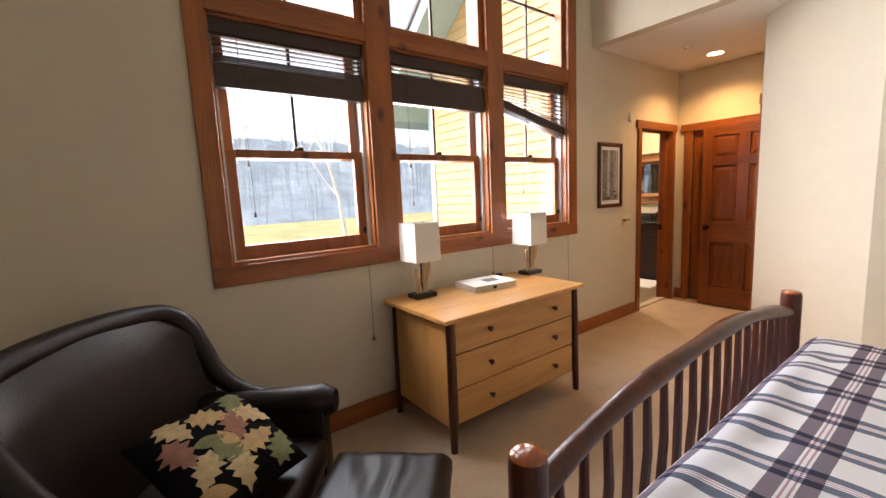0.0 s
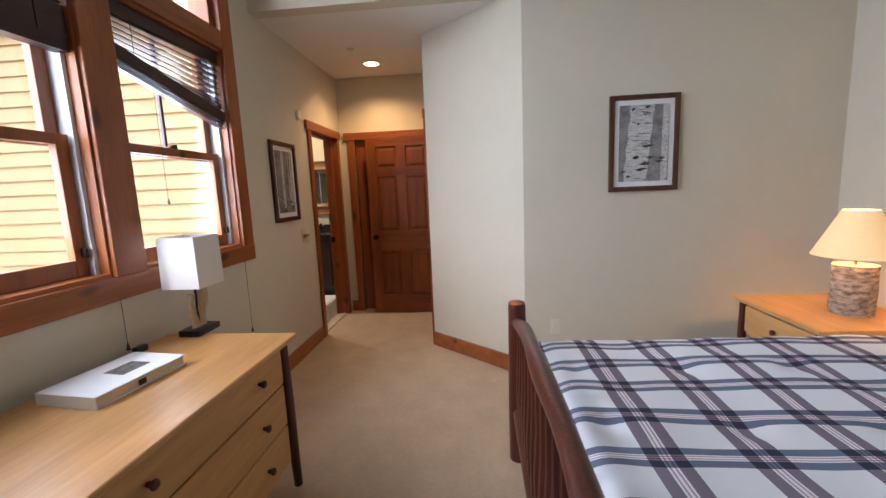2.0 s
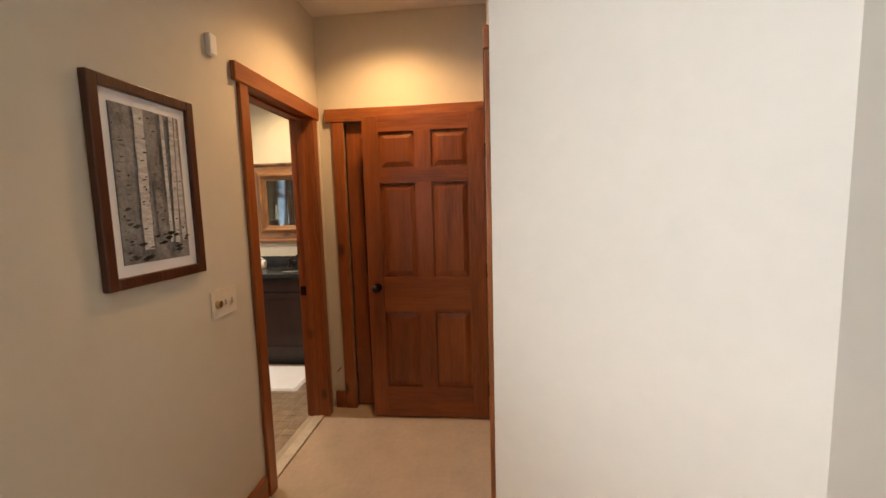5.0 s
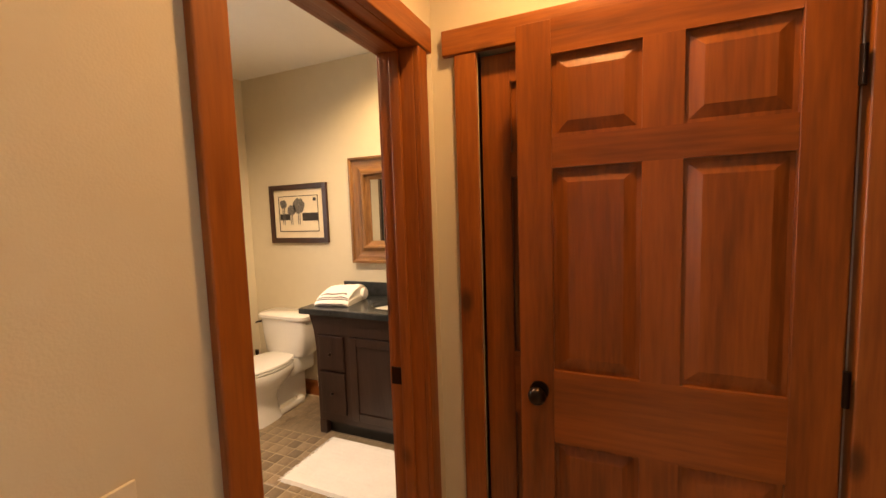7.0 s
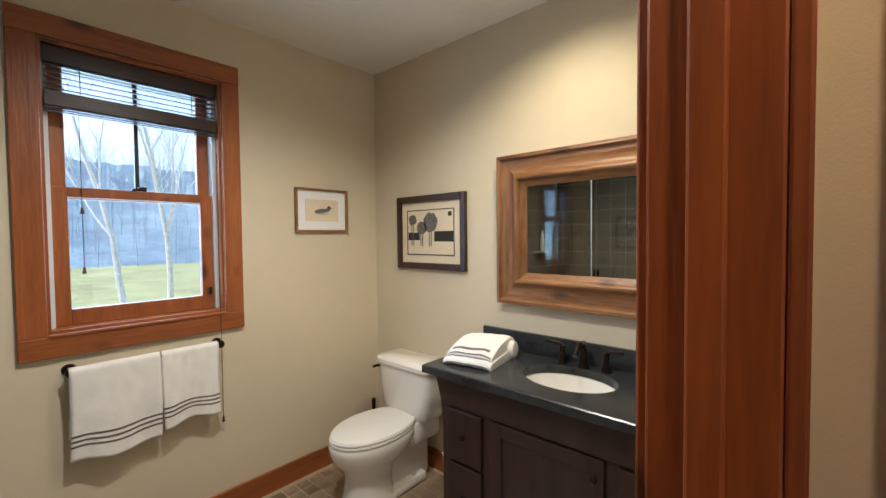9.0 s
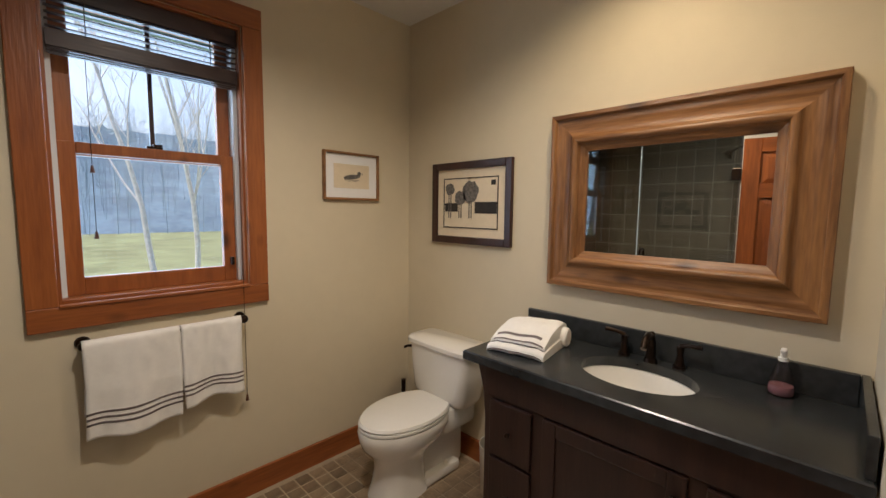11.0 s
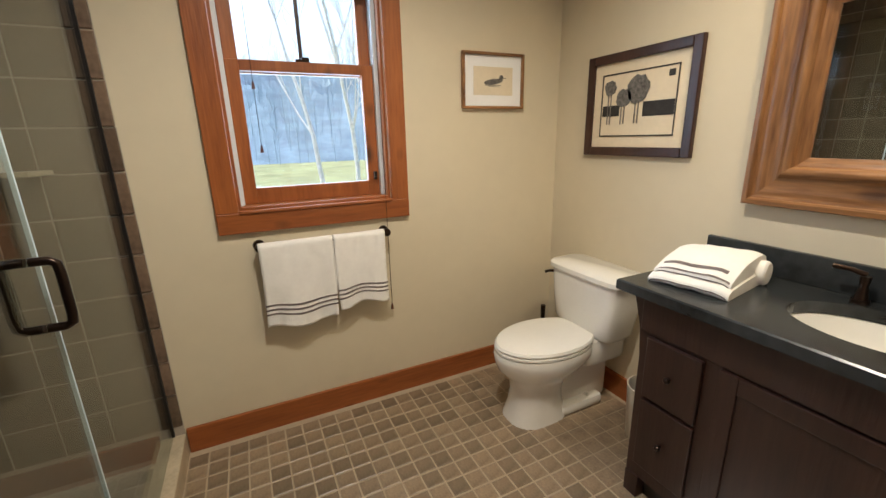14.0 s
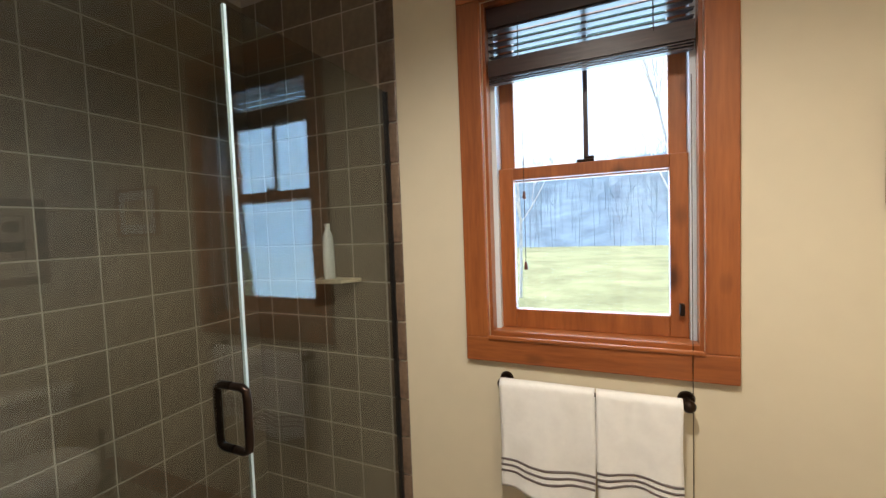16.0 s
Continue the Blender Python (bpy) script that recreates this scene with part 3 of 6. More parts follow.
def six_panel_door(name, m, w, h, label, mats, knob_side=1, both=True):
    """A six-panel door; local x runs from the hinge, y is its thickness."""
    d = tagged(new(name), label, "door", kind="structure")
    d.matrix_world = m
    T, st = 0.036, 0.105
    rails = [(0.0, 0.21), (0.74, 0.972), (1.60, 1.69), (1.93, h)]
    rails = [(a * h / 2.03, b * h / 2.03 if b < h else h) for a, b in rails]
    mid = (w / 2 - 0.05, w / 2 + 0.05)
    part("stile", B(0, st, 0, T, 0, h, bevel=0.003), mats[2], d)
    part("stile", B(w - st, w, 0, T, 0, h, bevel=0.003), mats[2], d)
    part("stile", B(mid[0], mid[1], 0.0005, T - 0.0005, rails[0][1], rails[3][0]), mats[2], d)
    for a, b in rails:
        part("rail", B(st, w - st, 0.0004, T - 0.0004, a, b), mats[0], d)
    for (a, b), (c, e) in zip(rails, rails[1:]):
        for x0, x1 in ((st, mid[0]), (mid[1], w - st)):
            bm = B(x0, x1, 0.015, T - 0.015, b, c)
            for y0, y1 in ((0.015, 0.005), (T - 0.015, T - 0.005)):
                k = 0.045
                loft(bm, [[(x0 + 0.012, y0, b + 0.012), (x1 - 0.012, y0, b + 0.012), (x1 - 0.012, y0, c - 0.012), (x0 + 0.012, y0, c - 0.012)],
                          [(x0 + k, y1, b + k), (x1 - k, y1, b + k), (x1 - k, y1, c - k), (x0 + k, y1, c - k)]])
            part("panel", bm, mats[2], d)
    for s in (-1, 1):
        bm = bmesh.new()
        yb = 0 if s < 0 else T
        zk = 0.905
        rod(bm, (w - 0.06, yb, zk), (w - 0.06, yb + s * 0.008, zk), 0.03, seg=20)
        rod(bm, (w - 0.06, yb + s * 0.008, zk), (w - 0.06, yb + s * 0.035, zk), 0.012, seg=12)
        bmesh.ops.create_uvsphere(bm, u_segments=18, v_segments=12, radius=0.028, matrix=Matrix.Translation((w - 0.06, yb + s * 0.048, zk)) @ Matrix.Diagonal((1, 0.75, 1, 1)))
        part("door_knob", bm, BRONZE, d, "dark bronze knob", smooth=True)
    for z in (0.2, h / 2, h - 0.25):
        bm = bmesh.new()
        rod(bm, (-0.004, T + 0.004, z - 0.045), (-0.004, T + 0.004, z + 0.045), 0.008, seg=10)
        box(bm, -0.003, 0.0, 0.004, T, z - 0.045, z + 0.045)
        part("hinge", bm, BRONZE, d, "dark bronze hinge", smooth=True)
    return d


# the hall's door stands open at a right angle, in front of the closet door
six_panel_door("door_1", pose(6.068, SH + 0.02, 0.012, 0, 0, 90), 0.795, 2.03, "stained six-panel wooden door standing open", DOORWOOD)
six_panel_door("door_2", pose(EH + 0.026, 2.742, 0.012, 0, 0, -90), 0.865, 2.02, "closed stained wooden closet door behind the open door", DOORWOOD)
six_panel_door("door_3", pose(DX0 + 0.02, NT + 0.01, 0.012, 0, 0, 79), 0.67, 2.02, "stained six-panel bathroom door standing open", DOORWOOD)

# ---- bedroom things ----


def blind(x, y, z, w, drop, label, tilt=0.0, gaps=2, stack=0.06):
    """A raised wooden blind: head rail, loose slats, bottom stack."""
    b = thing("wooden_blind", x, y, z, label, "window blind", group="raised wooden blinds")
    part("valance", B(0, w, -0.012, 0.012, -0.075, 0, bevel=0.003), BLIND, b)
    part("head_rail", B(0.01, w - 0.01, 0.014, 0.06, -0.05, -0.002), BLIND, b)
    n = gaps + 9
    for k in range(n):
        f = k / (n - 1)
        z0 = -0.085 - (k * 0.024 if k < gaps else gaps * 0.024 + (k - gaps) * 0.009)
        z0 = min(z0, -0.085)
        bm = bmesh.new()
        dz = tilt * f
        pts = [(0.008, -0.02, z0), (w - 0.008, -0.02, z0 - dz), (w - 0.008, 0.03, z0 - dz + 0.008), (0.008, 0.03, z0 + 0.008)]
        loft(bm, [pts, [(a, c, d - 0.004) for a, c, d in pts]])
        part("slat", bm, BLIND, b)
    zb = -drop
    e_ = stack - 0.06
    bm = bmesh.new()
    pts = [(0.006, -0.022, zb + 0.06), (w - 0.006, -0.022, zb + 0.06 - tilt), (w - 0.006, 0.032, zb + 0.06 - tilt), (0.006, 0.032, zb + 0.06)]
    pts = [(a, c, d + e_ * 0.98) for a, c, d in pts]
    loft(bm, [pts, [(a, c, d - stack) for a, c, d in pts]])
    part("bottom_rail", bm, BLIND, b)
    for px in (0.12, w - 0.12):
        part("ladder_cord", rod(bmesh.new(), (px, -0.024, -0.06), (px, -0.024, zb + 0.05 - tilt * px / w), 0.002, seg=6), BLIND, b)
    return b


blind(1.175, N + 0.035, ZH - 0.012, 0.815, 0.335, "dark brown wooden blind drawn up in the window", gaps=4, stack=0.12)
blind(2.185, N + 0.035, ZH - 0.012, 0.805, 0.315, "dark brown wooden blind drawn up in the window", gaps=2, stack=0.17)
blind(3.185, N + 0.035, ZH - 0.012, 0.785, 0.26, "dark brown wooden blind hanging askew in the window", tilt=0.17, gaps=6)
blind(WX0 + 0.012, BN + 0.035, WZ1 - 0.012, WX1 - WX0 - 0.024, 0.255, "dark brown wooden blind drawn up in the bathroom window", gaps=5)


def pull_cord(x, y, z0, z1, label):
    c = thing("blind_cord", x, y, z0, label, "blind cord")
    part("cord", rod(bmesh.new(), (0, 0, 0.02), (0, 0, z1 - z0), 0.0013, seg=6), BRONZE, c)
    bm = bmesh.new()
    rod(bm, (0, 0, 0), (0, 0, 0.03), 0.009, 0.004, seg=10)
    part("tassel", bm, FRAMEWOOD, c, "small turned wooden tassel", smooth=True)


pull_cord(1.92, N - 0.03, 0.52, 1.02, "thin dark blind cord hanging below the window")
pull_cord(3.95, N - 0.03, 0.52, 1.02, "thin dark blind cord hanging below the window")
pull_cord(2.99, N - 0.03, 0.78, 1.02, "thin dark blind cord behind the dresser")
for x, z in ((1.30, 1.62), (1.31, 1.35), (2.33, 1.62), (2.34, 1.36), (3.46, 1.41)):
    pull_cord(x, N + 0.062, z, 2.05, "blind pull cord hanging in front of the pane")
for z in (1.615, 1.35):
    pull_cord(WX0 + 0.13, BN + 0.06, z, 2.09, "blind pull cord hanging in front of the pane")
pull_cord(6.29, BN - 0.03, 0.52, 1.95, "thin dark blind cord hanging beside the towels")


def framed_picture(name, m, w, h, fw, mat_w, frame_m, mat_m, art, label, depth=0.025):
    """Local x across, z up, the face towards -y; art() adds parts at y = 0."""
    f = thing(name, 0, 0, 0, label, "framed picture")
    f.matrix_world = m
    for nm, b in (("frame_side", (0, fw, -depth, 0, 0, h)), ("frame_side", (w - fw, w, -depth, 0, 0, h)), ("frame_rail", (fw, w - fw, -depth, 0, 0, fw)), ("frame_rail", (fw, w - fw, -depth, 0, h - fw, h))):
        part(nm, B(*b, bevel=0.004), frame_m, f)
    part("mat_board", B(fw, w - fw, -0.010, -0.002, fw, h - fw), mat_m, f, "pale mat board")
    art(f, fw + mat_w, w - fw - mat_w, fw + mat_w, h - fw - mat_w)
    return f


def birch_art(seed, trunks, ground):
    """Printed birch trunks: each is (foot, head, width, pale) in shares of the print's width."""
    def art(f, x0, x1, z0, z1):
        rnd = random.Random(seed)
        part("print", B(x0, x1, -0.013, -0.010, z0, z1), PHOTO, f, "black and white photograph of birch trunks")
        W, H = x1 - x0, z1 - z0
        clip = lambda x: min(x1, max(x0, x))
        y = -0.0135
        for foot, head, tw, pale in trunks:
            n = 14
            edge = lambda k, side: clip(x0 + W * (foot + (head - foot) * k / n + side * tw / 2 * (1 + 0.06 * math.sin(k * 1.7 + seed))))
            base = z0 + H * (ground * rnd.uniform(0.5, 1.0) if ground else 0)
            zz = lambda k: base + (z1 - base) * k / n
            strip = lambda a, b: [[(edge(k, a), yy, zz(k)), (edge(k, b), yy, zz(k)), (edge(k, b), yy - 0.0003, zz(k)), (edge(k, a), yy - 0.0003, zz(k))] for k in range(n + 1)]
            yy = y
            part("printed_trunk", loft(bmesh.new(), strip(-1, 1)), PHOTOLIGHT if pale else PHOTO, f)
            yy = y - 0.0004
            part("printed_shade", loft(bmesh.new(), strip(0.62, 1)), PHOTO, f)
            bm = bmesh.new()
            for k in range(int(14 + 70 * tw)):
                zc = rnd.uniform(base, z1 - 0.02 * H)
                kk = (zc - base) / (z1 - base) * n
                a, b = edge(kk, -1), edge(kk, 1)
                w = (b - a) * rnd.choice((0.1, 0.16, 0.22, 0.45))
                xc = rnd.uniform(a, max(a, b - w))
                h = rnd.uniform(0.0012, 0.0030) + (0.008 if rnd.random() < 0.14 else 0) * tw * 2
                xe = min(b, xc + w)
                loft(bm, [[(xc, q, zc), ((xc * 0.6 + xe * 0.4), q, zc - h), (xe, q, zc + h * 0.6), ((xc + xe) / 2, q, zc + h)] for q in (y - 0.0008, y - 0.0011)])
            tagged(part("printed_marks", bm, PHOTODARK, f), kind="stuff")
            y -= 0.0012
        bm = bmesh.new()
        for k in range(26 if ground else 9):
            r = rnd.uniform(0.02, 0.09) * W
            xc, zc = rnd.uniform(x0, x1 - 2 * r), z0 + H * (ground * rnd.uniform(0.1, 1.5) + (0 if ground else rnd.uniform(0.06, 0.34)))
            loft(bm, [[(xc, q, zc), (xc + r, q, zc - r * 0.35), (xc + 2 * r, q, zc + r * 0.2), (xc + r, q, zc + r * 0.4)] for q in (y, y - 0.0003)])
        tagged(part("printed_shadow", bm, PHOTODARK, f), kind="stuff")
    return art


framed_picture("framed_photograph", pose(EX, 0.415, 1.363, 0, 0, -90), 0.46, 0.645, 0.033, 0.034, FRAMEWOOD, PAPER, birch_art(4, ((0.93, 0.96, 0.16, True), (0.38, 0.52, 0.58, True)), 0), "brown framed photograph of peeling birch bark")
framed_picture("framed_photograph", pose(4.465, N, 1.222, 0, 0, 0), 0.425, 0.645, 0.036, 0.036, FRAMEWOOD, PAPER, birch_art(9, ((0.94, 0.93, 0.09, True), (0.12, 0.06, 0.22, False), (0.60, 0.52, 0.16, False), (0.36, 0.38, 0.17, True), (0.80, 0.86, 0.09, True), (0.70, 0.70, 0.06, True)), 0.16), "brown framed photograph of a birch grove")


def wall_plate(m, w, h, label, toggles, knob=False, name="light_switch"):
    p = thing(name, 0, 0, 0, label, "switch plate" if name == "light_switch" else "outlet")
    p.matrix_world = m
    part("plate", B(0, w, -0.006, 0, 0, h, bevel=0.002), PLASTIC, p)
    for tx in toggles:
        part("toggle", boxes((tx - 0.005, tx + 0.005, -0.016, -0.006, h / 2 - 0.01, h / 2 + 0.012), bevel=0.002), PLASTIC, p)
    if knob:
        part("dimmer_knob", rod(bmesh.new(), (0.035, -0.006, h / 2), (0.035, -0.022, h / 2), 0.017, 0.015, seg=18), BRASS, p, "round brass dimmer knob", smooth=True)


wall_plate(pose(4.925, N, 1.01), 0.165, 0.115, "almond switch plate with dimmer knob and two toggles", (0.085, 0.13), True)
wall_plate(pose(EX, 0.815, 0.33, 0, 0, -90), 0.072, 0.115, "white wall outlet above the baseboard", (0.036,), name="wall_outlet")
wall_plate(pose(EX, 2.50, 2.99, 0, 0, -90), 0.36, 0.14, "white air vent grille high on the wall", (0.06, 0.12, 0.18, 0.24, 0.30), name="wall_vent")
sn = thing("wall_sensor", 5.05, N, 2.10, "small white sensor box on the wall", "sensor")
part("housing", B(-0.022, 0.022, -0.025, 0, 0, 0.085, bevel=0.006), WHITE, sn)


def downlight(x, y, z, label):
    d = thing("recessed_downlight", x, y, z, label, "ceiling lamp")
    bm = bmesh.new()
    loft(bm, [oval(0, 0, -0.001, 0.095, 0.095), oval(0, 0, -0.008, 0.092, 0.092), oval(0, 0, -0.008, 0.075, 0.075), oval(0, 0, -0.001, 0.072, 0.072)], cap=False)
    part("trim_ring", bm, WHITE, d, smooth=True)
    bm = bmesh.new()
    loft(bm, [oval(0, 0, -0.004, 0.072, 0.072), oval(0, 0, -0.0015, 0.072, 0.072)])
    part("lens", bm, BULB, d, "glowing warm lens")


downlight(5.70, 2.37, HC, "recessed round ceiling lamp, lit, with white trim")
sp = thing("sprinkler_head", 5.25, 2.45, HC, "small ceiling sprinkler head in the hall", "sprinkler")
part("cup", rod(bmesh.new(), (0, 0, -0.02), (0, 0, 0), 0.02, 0.032, seg=18), WHITE, sp, smooth=True)
ds = thing("door_stop", 6.13, 2.855, 0.30, "small spring door stop on the wall", "door stop")
part("spring", rod(bmesh.new(), (0.03, 0, 0), (-0.04, 0, 0), 0.006, seg=8), BRASS, ds)


def dresser():
    """Maple chest of three wide drawers on peeled dark posts."""
    x0, y0 = 2.03, 2.235
    W, D, H = 1.16, 0.64, 0.772
    d = thing("dresser", x0, y0, 0, "maple three-drawer dresser with dark peeled-wood posts", "dresser")
    part("top", B(-0.03, W + 0.03, -0.012, D + 0.01, H - 0.026, H, bevel=0.006), MAPLE[0], d)
    part("body", boxes((0.02, W - 0.02, 0.055, D - 0.01, 0.13, H - 0.026)), MAPLE[2], d)
    for px, py, sx, sy in ((0.028, 0.03, 1, 1), (W - 0.028, 0.03, -1, 1), (0.028, D - 0.035, 1, -1), (W - 0.028, D - 0.035, -1, -1)):
        bm = bmesh.new()
        tube(bm, [(px - sx * 0.006, py - sy * 0.004, 0), (px - sx * 0.004, py, 0.2), (px + sx * 0.002, py, 0.45), (px + sx * 0.004, py + sy * 0.004, H - 0.027)], [0.021, 0.024, 0.026, 0.024], seg=12)
        part("post", bm, MAHOG, d, "dark peeled-wood post", smooth=True)
    z = 0.155
    for k, h in enumerate((0.19, 0.195, 0.19)):
        dr = part("drawer_front", B(0.062, W - 0.062, 0.028, 0.056, z, z + h, bevel=0.004), MAPLE[0], d)
        for kx in (0.31, W - 0.265):
            bm = bmesh.new()
            rod(bm, (kx, 0.028, z + h / 2), (kx, 0.012, z + h / 2), 0.008, 0.011, seg=14)
            bmesh.ops.create_uvsphere(bm, u_segments=14, v_segments=8, radius=0.0165, matrix=Matrix.Translation((kx, 0.004, z + h / 2)) @ Matrix.Diagonal((1, 0.65, 1, 1)))
            part("knob", bm, FRAMEWOOD, dr, "round brown wooden knob", smooth=True)
        z += h + 0.008
    return d


dresser()


def box_lamp(x, y, rz, label):
    """A table lamp of pale driftwood on a black plinth, with a square white shade."""
    l = thing("table_lamp", x, y, 0.772, label, "table lamp", rz=rz, group="driftwood lamps on the dresser")
    part("base", boxes((-0.08, 0.08, -0.055, 0.055, 0, 0.03), bevel=0.004), BLACK, l)
    rnd = random.Random(3)
    for sx, lean in ((-0.022, -0.022), (0.012, 0.01), (0.026, 0.034)):
        bm = bmesh.new()
        pts = [(sx + lean * t + 0.006 * math.sin(9 * t + sx * 70), 0.008 * math.sin(5 * t + sx * 40), 0.03 + (0.17 + 0.03 * (sx > 0)) * t) for t in (0, 0.2, 0.4, 0.6, 0.8, 1)]
        tube(bm, pts, [0.021, 0.019, 0.017, 0.018, 0.015, 0.017], seg=9)
        part("branch", bm, DRIFT, l, "pale weathered branch", smooth=True)
    part("stem", rod(bmesh.new(), (0, 0.0, 0.03), (0, 0, 0.30), 0.006, seg=8), BLACK, l)
    bm = bmesh.new()
    o, i, z0, z1 = 0.095, 0.091, 0.24, 0.485
    sq = lambda r, z: [(-r, -r, z), (r, -r, z), (r, r, z), (-r, r, z)]
    loft(bm, [sq(i, z0), sq(o, z0), sq(o - 0.003, z1), sq(i - 0.003, z1)], cap=False)
    rings = [sq(i, z0), sq(i - 0.003, z1)]
    loft(bm, rings, cap=False)
    part("shade", bm, SHADEW, l, "square white linen shade")
    part("shade_spider", boxes((-0.09, 0.09, -0.003, 0.003, z1 - 0.03, z1 - 0.026), (-0.003, 0.003, -0.09, 0.09, z1 - 0.0255, z1 - 0.022)), BRONZE, l)


box_lamp(2.22, 2.755, 0, "driftwood table lamp with square white shade, unlit")
box_lamp(3.245, 2.735, 0, "driftwood table lamp with square white shade, unlit")

bk = thing("book", 2.70, 2.665, 0.772, "large white hardcover book lying on the dresser", "book", rz=-7)
part("cover", boxes((-0.175, 0.175, -0.125, 0.125, 0, 0.004), (-0.175, 0.175, -0.125, 0.125, 0.038, 0.042), (-0.178, -0.174, -0.125, 0.125, 0, 0.042)), PAPER, bk)
part("pages", B(-0.172, 0.168, -0.118, 0.118, 0.004, 0.038), CREAMPAPER, bk)
part("cover_picture", B(-0.02, 0.09, -0.05, 0.04, 0.042, 0.0427), INKGREY, bk, "small dark picture on the cover")
part("spine_label", B(-0.03, 0.0, -0.1265, -0.125, 0.010, 0.030), INK, bk)
rc = thing("remote_control", 2.985, 2.83, 0.772, "small dark object at the back of the dresser", "remote")
part("case", B(-0.03, 0.03, -0.015, 0.015, 0, 0.03, bevel=0.005), BLACK, rc)


def bed():
    """Bed with an arched footboard of dark peeled spindles."""
    FX0, FX1, FY = 1.414, 3.40, 1.147
    b = thing("bed", (FX0 + FX1) / 2, FY, 0, "rustic bed with dark peeled-wood footboard", "bed")
    cx = (FX0 + FX1) / 2
    for px in (FX0, FX1):
        bm = bmesh.new()
        tube(bm, [(px - cx, 0, 0), (px - cx + 0.004, 0.003, 0.3), (px - cx - 0.003, 0, 0.6), (px - cx, 0, 0.83), (px - cx, 0, 0.85)], [0.048, 0.046, 0.045, 0.044, 0.040], seg=16)
        post = part("post", bm, MAHOG, b, "thick dark peeled-wood post", smooth=True)
        bm = bmesh.new()
        bmesh.ops.create_uvsphere(bm, u_segments=18, v_segments=10, radius=0.042, matrix=Matrix.Translation((px - cx, 0, 0.848)) @ Matrix.Diagonal((1, 1, 0.35, 1)))
        part("post_end", bm, POSTEND, post, "polished reddish end grain", smooth=True)
    half = (FX1 - FX0) / 2
    rail = lambda u: 0.745 + 0.125 * (1 - abs(u) ** 2.2)
    bm = bmesh.new()
    us = [-1 + 2 * k / 28 for k in range(29)]
    tube(bm, [(u * half, 0.004 * math.sin(7 * u), rail(u)) for u in us], [0.030 + 0.003 * math.sin(11 * u) for u in us], seg=12)
    part("top_rail", bm, MAHOG, b, "arched dark wooden rail", smooth=True)
    part("bottom_rail", rod(bmesh.new(), (-half, 0, 0.27), (half, 0, 0.27), 0.03, seg=12), MAHOG, b, smooth=True)
    rnd = random.Random(8)
    n = 19
    for k in range(1, n):
        u = -1 + 2 * k / n
        bm = bmesh.new()
        w = rnd.uniform(-0.006, 0.006)
        tube(bm, [(u * half, 0, 0.27), (u * half + w, 0.004, 0.45), (u * half - w, -0.003, 0.62), (u * half, 0, rail(u) - 0.01)], [0.0135, 0.0155, 0.0145, 0.012], seg=8)
        part("spindle", bm, MAHOG, b, smooth=True)
    part("mattress", B(-0.93, 0.93, -2.15, -0.09, 0.30, 0.615, bevel=0.05), TOWEL, b)
    part("box_spring", B(-0.92, 0.92, -2.14, -0.10, 0.12, 0.30, bevel=0.02), SHADEW, b)
    for sx in (-1, 1):
        part("side_rail", rod(bmesh.new(), (sx * 0.955, -2.15, 0.26), (sx * 0.955, -0.04, 0.26), 0.03, seg=10), MAHOG, b, smooth=True)
    return b, cx, FY


bed_ob, bcx, bfy = bed()


def comforter():
    """A plaid quilt over the mattress: soft folds on top, hanging at both sides and tucked at the foot."""
    bm = bmesh.new()
    uvl = bm.loops.layers.uv.new("UVMap")
    nu, nv = 110, 100
    halfw, top, hang = 1.045, 0.675, 0.33
    total = 2 * (halfw + hang)
    y0, y1 = -2.12, -0.055
    grid = {}
    for i in range(nu + 1):
        s = -total / 2 + total * i / nu
        for j in range(nv + 1):
            v = j / nv
            L = (y1 - y0) + 0.26
            d = v * L
            a = abs(s)
            r = 0.12
            if a < halfw - r:
                x, drop = a, 0.0
            elif a < halfw - r + r * math.pi / 2:
                th = (a - (halfw - r)) / r
                x, drop = halfw - r + r * math.sin(th), r * (1 - math.cos(th))
            else:
                e = a - (halfw - r) - r * math.pi / 2
                x, drop = halfw + 0.02 * math.sin(9 * d) * min(1, e * 6), r + e
            x = math.copysign(x, s)
            run = (y1 - y0)
            if d < run - r:
                y, dr2 = y0 + d, 0.0
            elif d < run - r + r * math.pi / 2:
                th = (d - (run - r)) / r
                y, dr2 = y1 - r + r * math.sin(th), r * (1 - math.cos(th))
            else:
                y, dr2 = y1, r + d - (run - r) - r * math.pi / 2
            p = noise.noise(Vector((x * 1.6, y * 1.6, 0.3))) * 0.02 + noise.noise(Vector((x * 5, y * 5, 4))) * 0.009
            gx, gy = (x / 0.42) % 1 - 0.5, (y / 0.42) % 1 - 0.5
            tuft = -0.022 * math.exp(-(gx * gx + gy * gy) * 60)
            z = top + (p + tuft) * (1 if drop + dr2 < 0.02 else 0.3) - max(drop, dr2) - 0.35 * min(drop, dr2)
            grid[i, j] = (bm.verts.new((bcx + x, bfy + y, max(z, 0.24))), s, d)
    for i in range(nu):
        for j in range(nv):
            q = [grid[i, j], grid[i + 1, j], grid[i + 1, j + 1], grid[i, j + 1]]
            f = bm.faces.new([c[0] for c in q])
            for loop, c in zip(f.loops, q):
                loop[uvl].uv = (c[1] + 5.185, c[2] + 5.03)
    ob = part("comforter", bm, PLAID, None, smooth=True)
    for p_ in ob.data.polygons:
        p_.use_smooth = True
    ob.modifiers.new("thickness", "SOLIDIFY").thickness = 0.012
    ob.modifiers["thickness"].offset = -1
    tagged(ob, "white comforter with navy, slate and rose plaid spread on the bed", "comforter")


comforter()


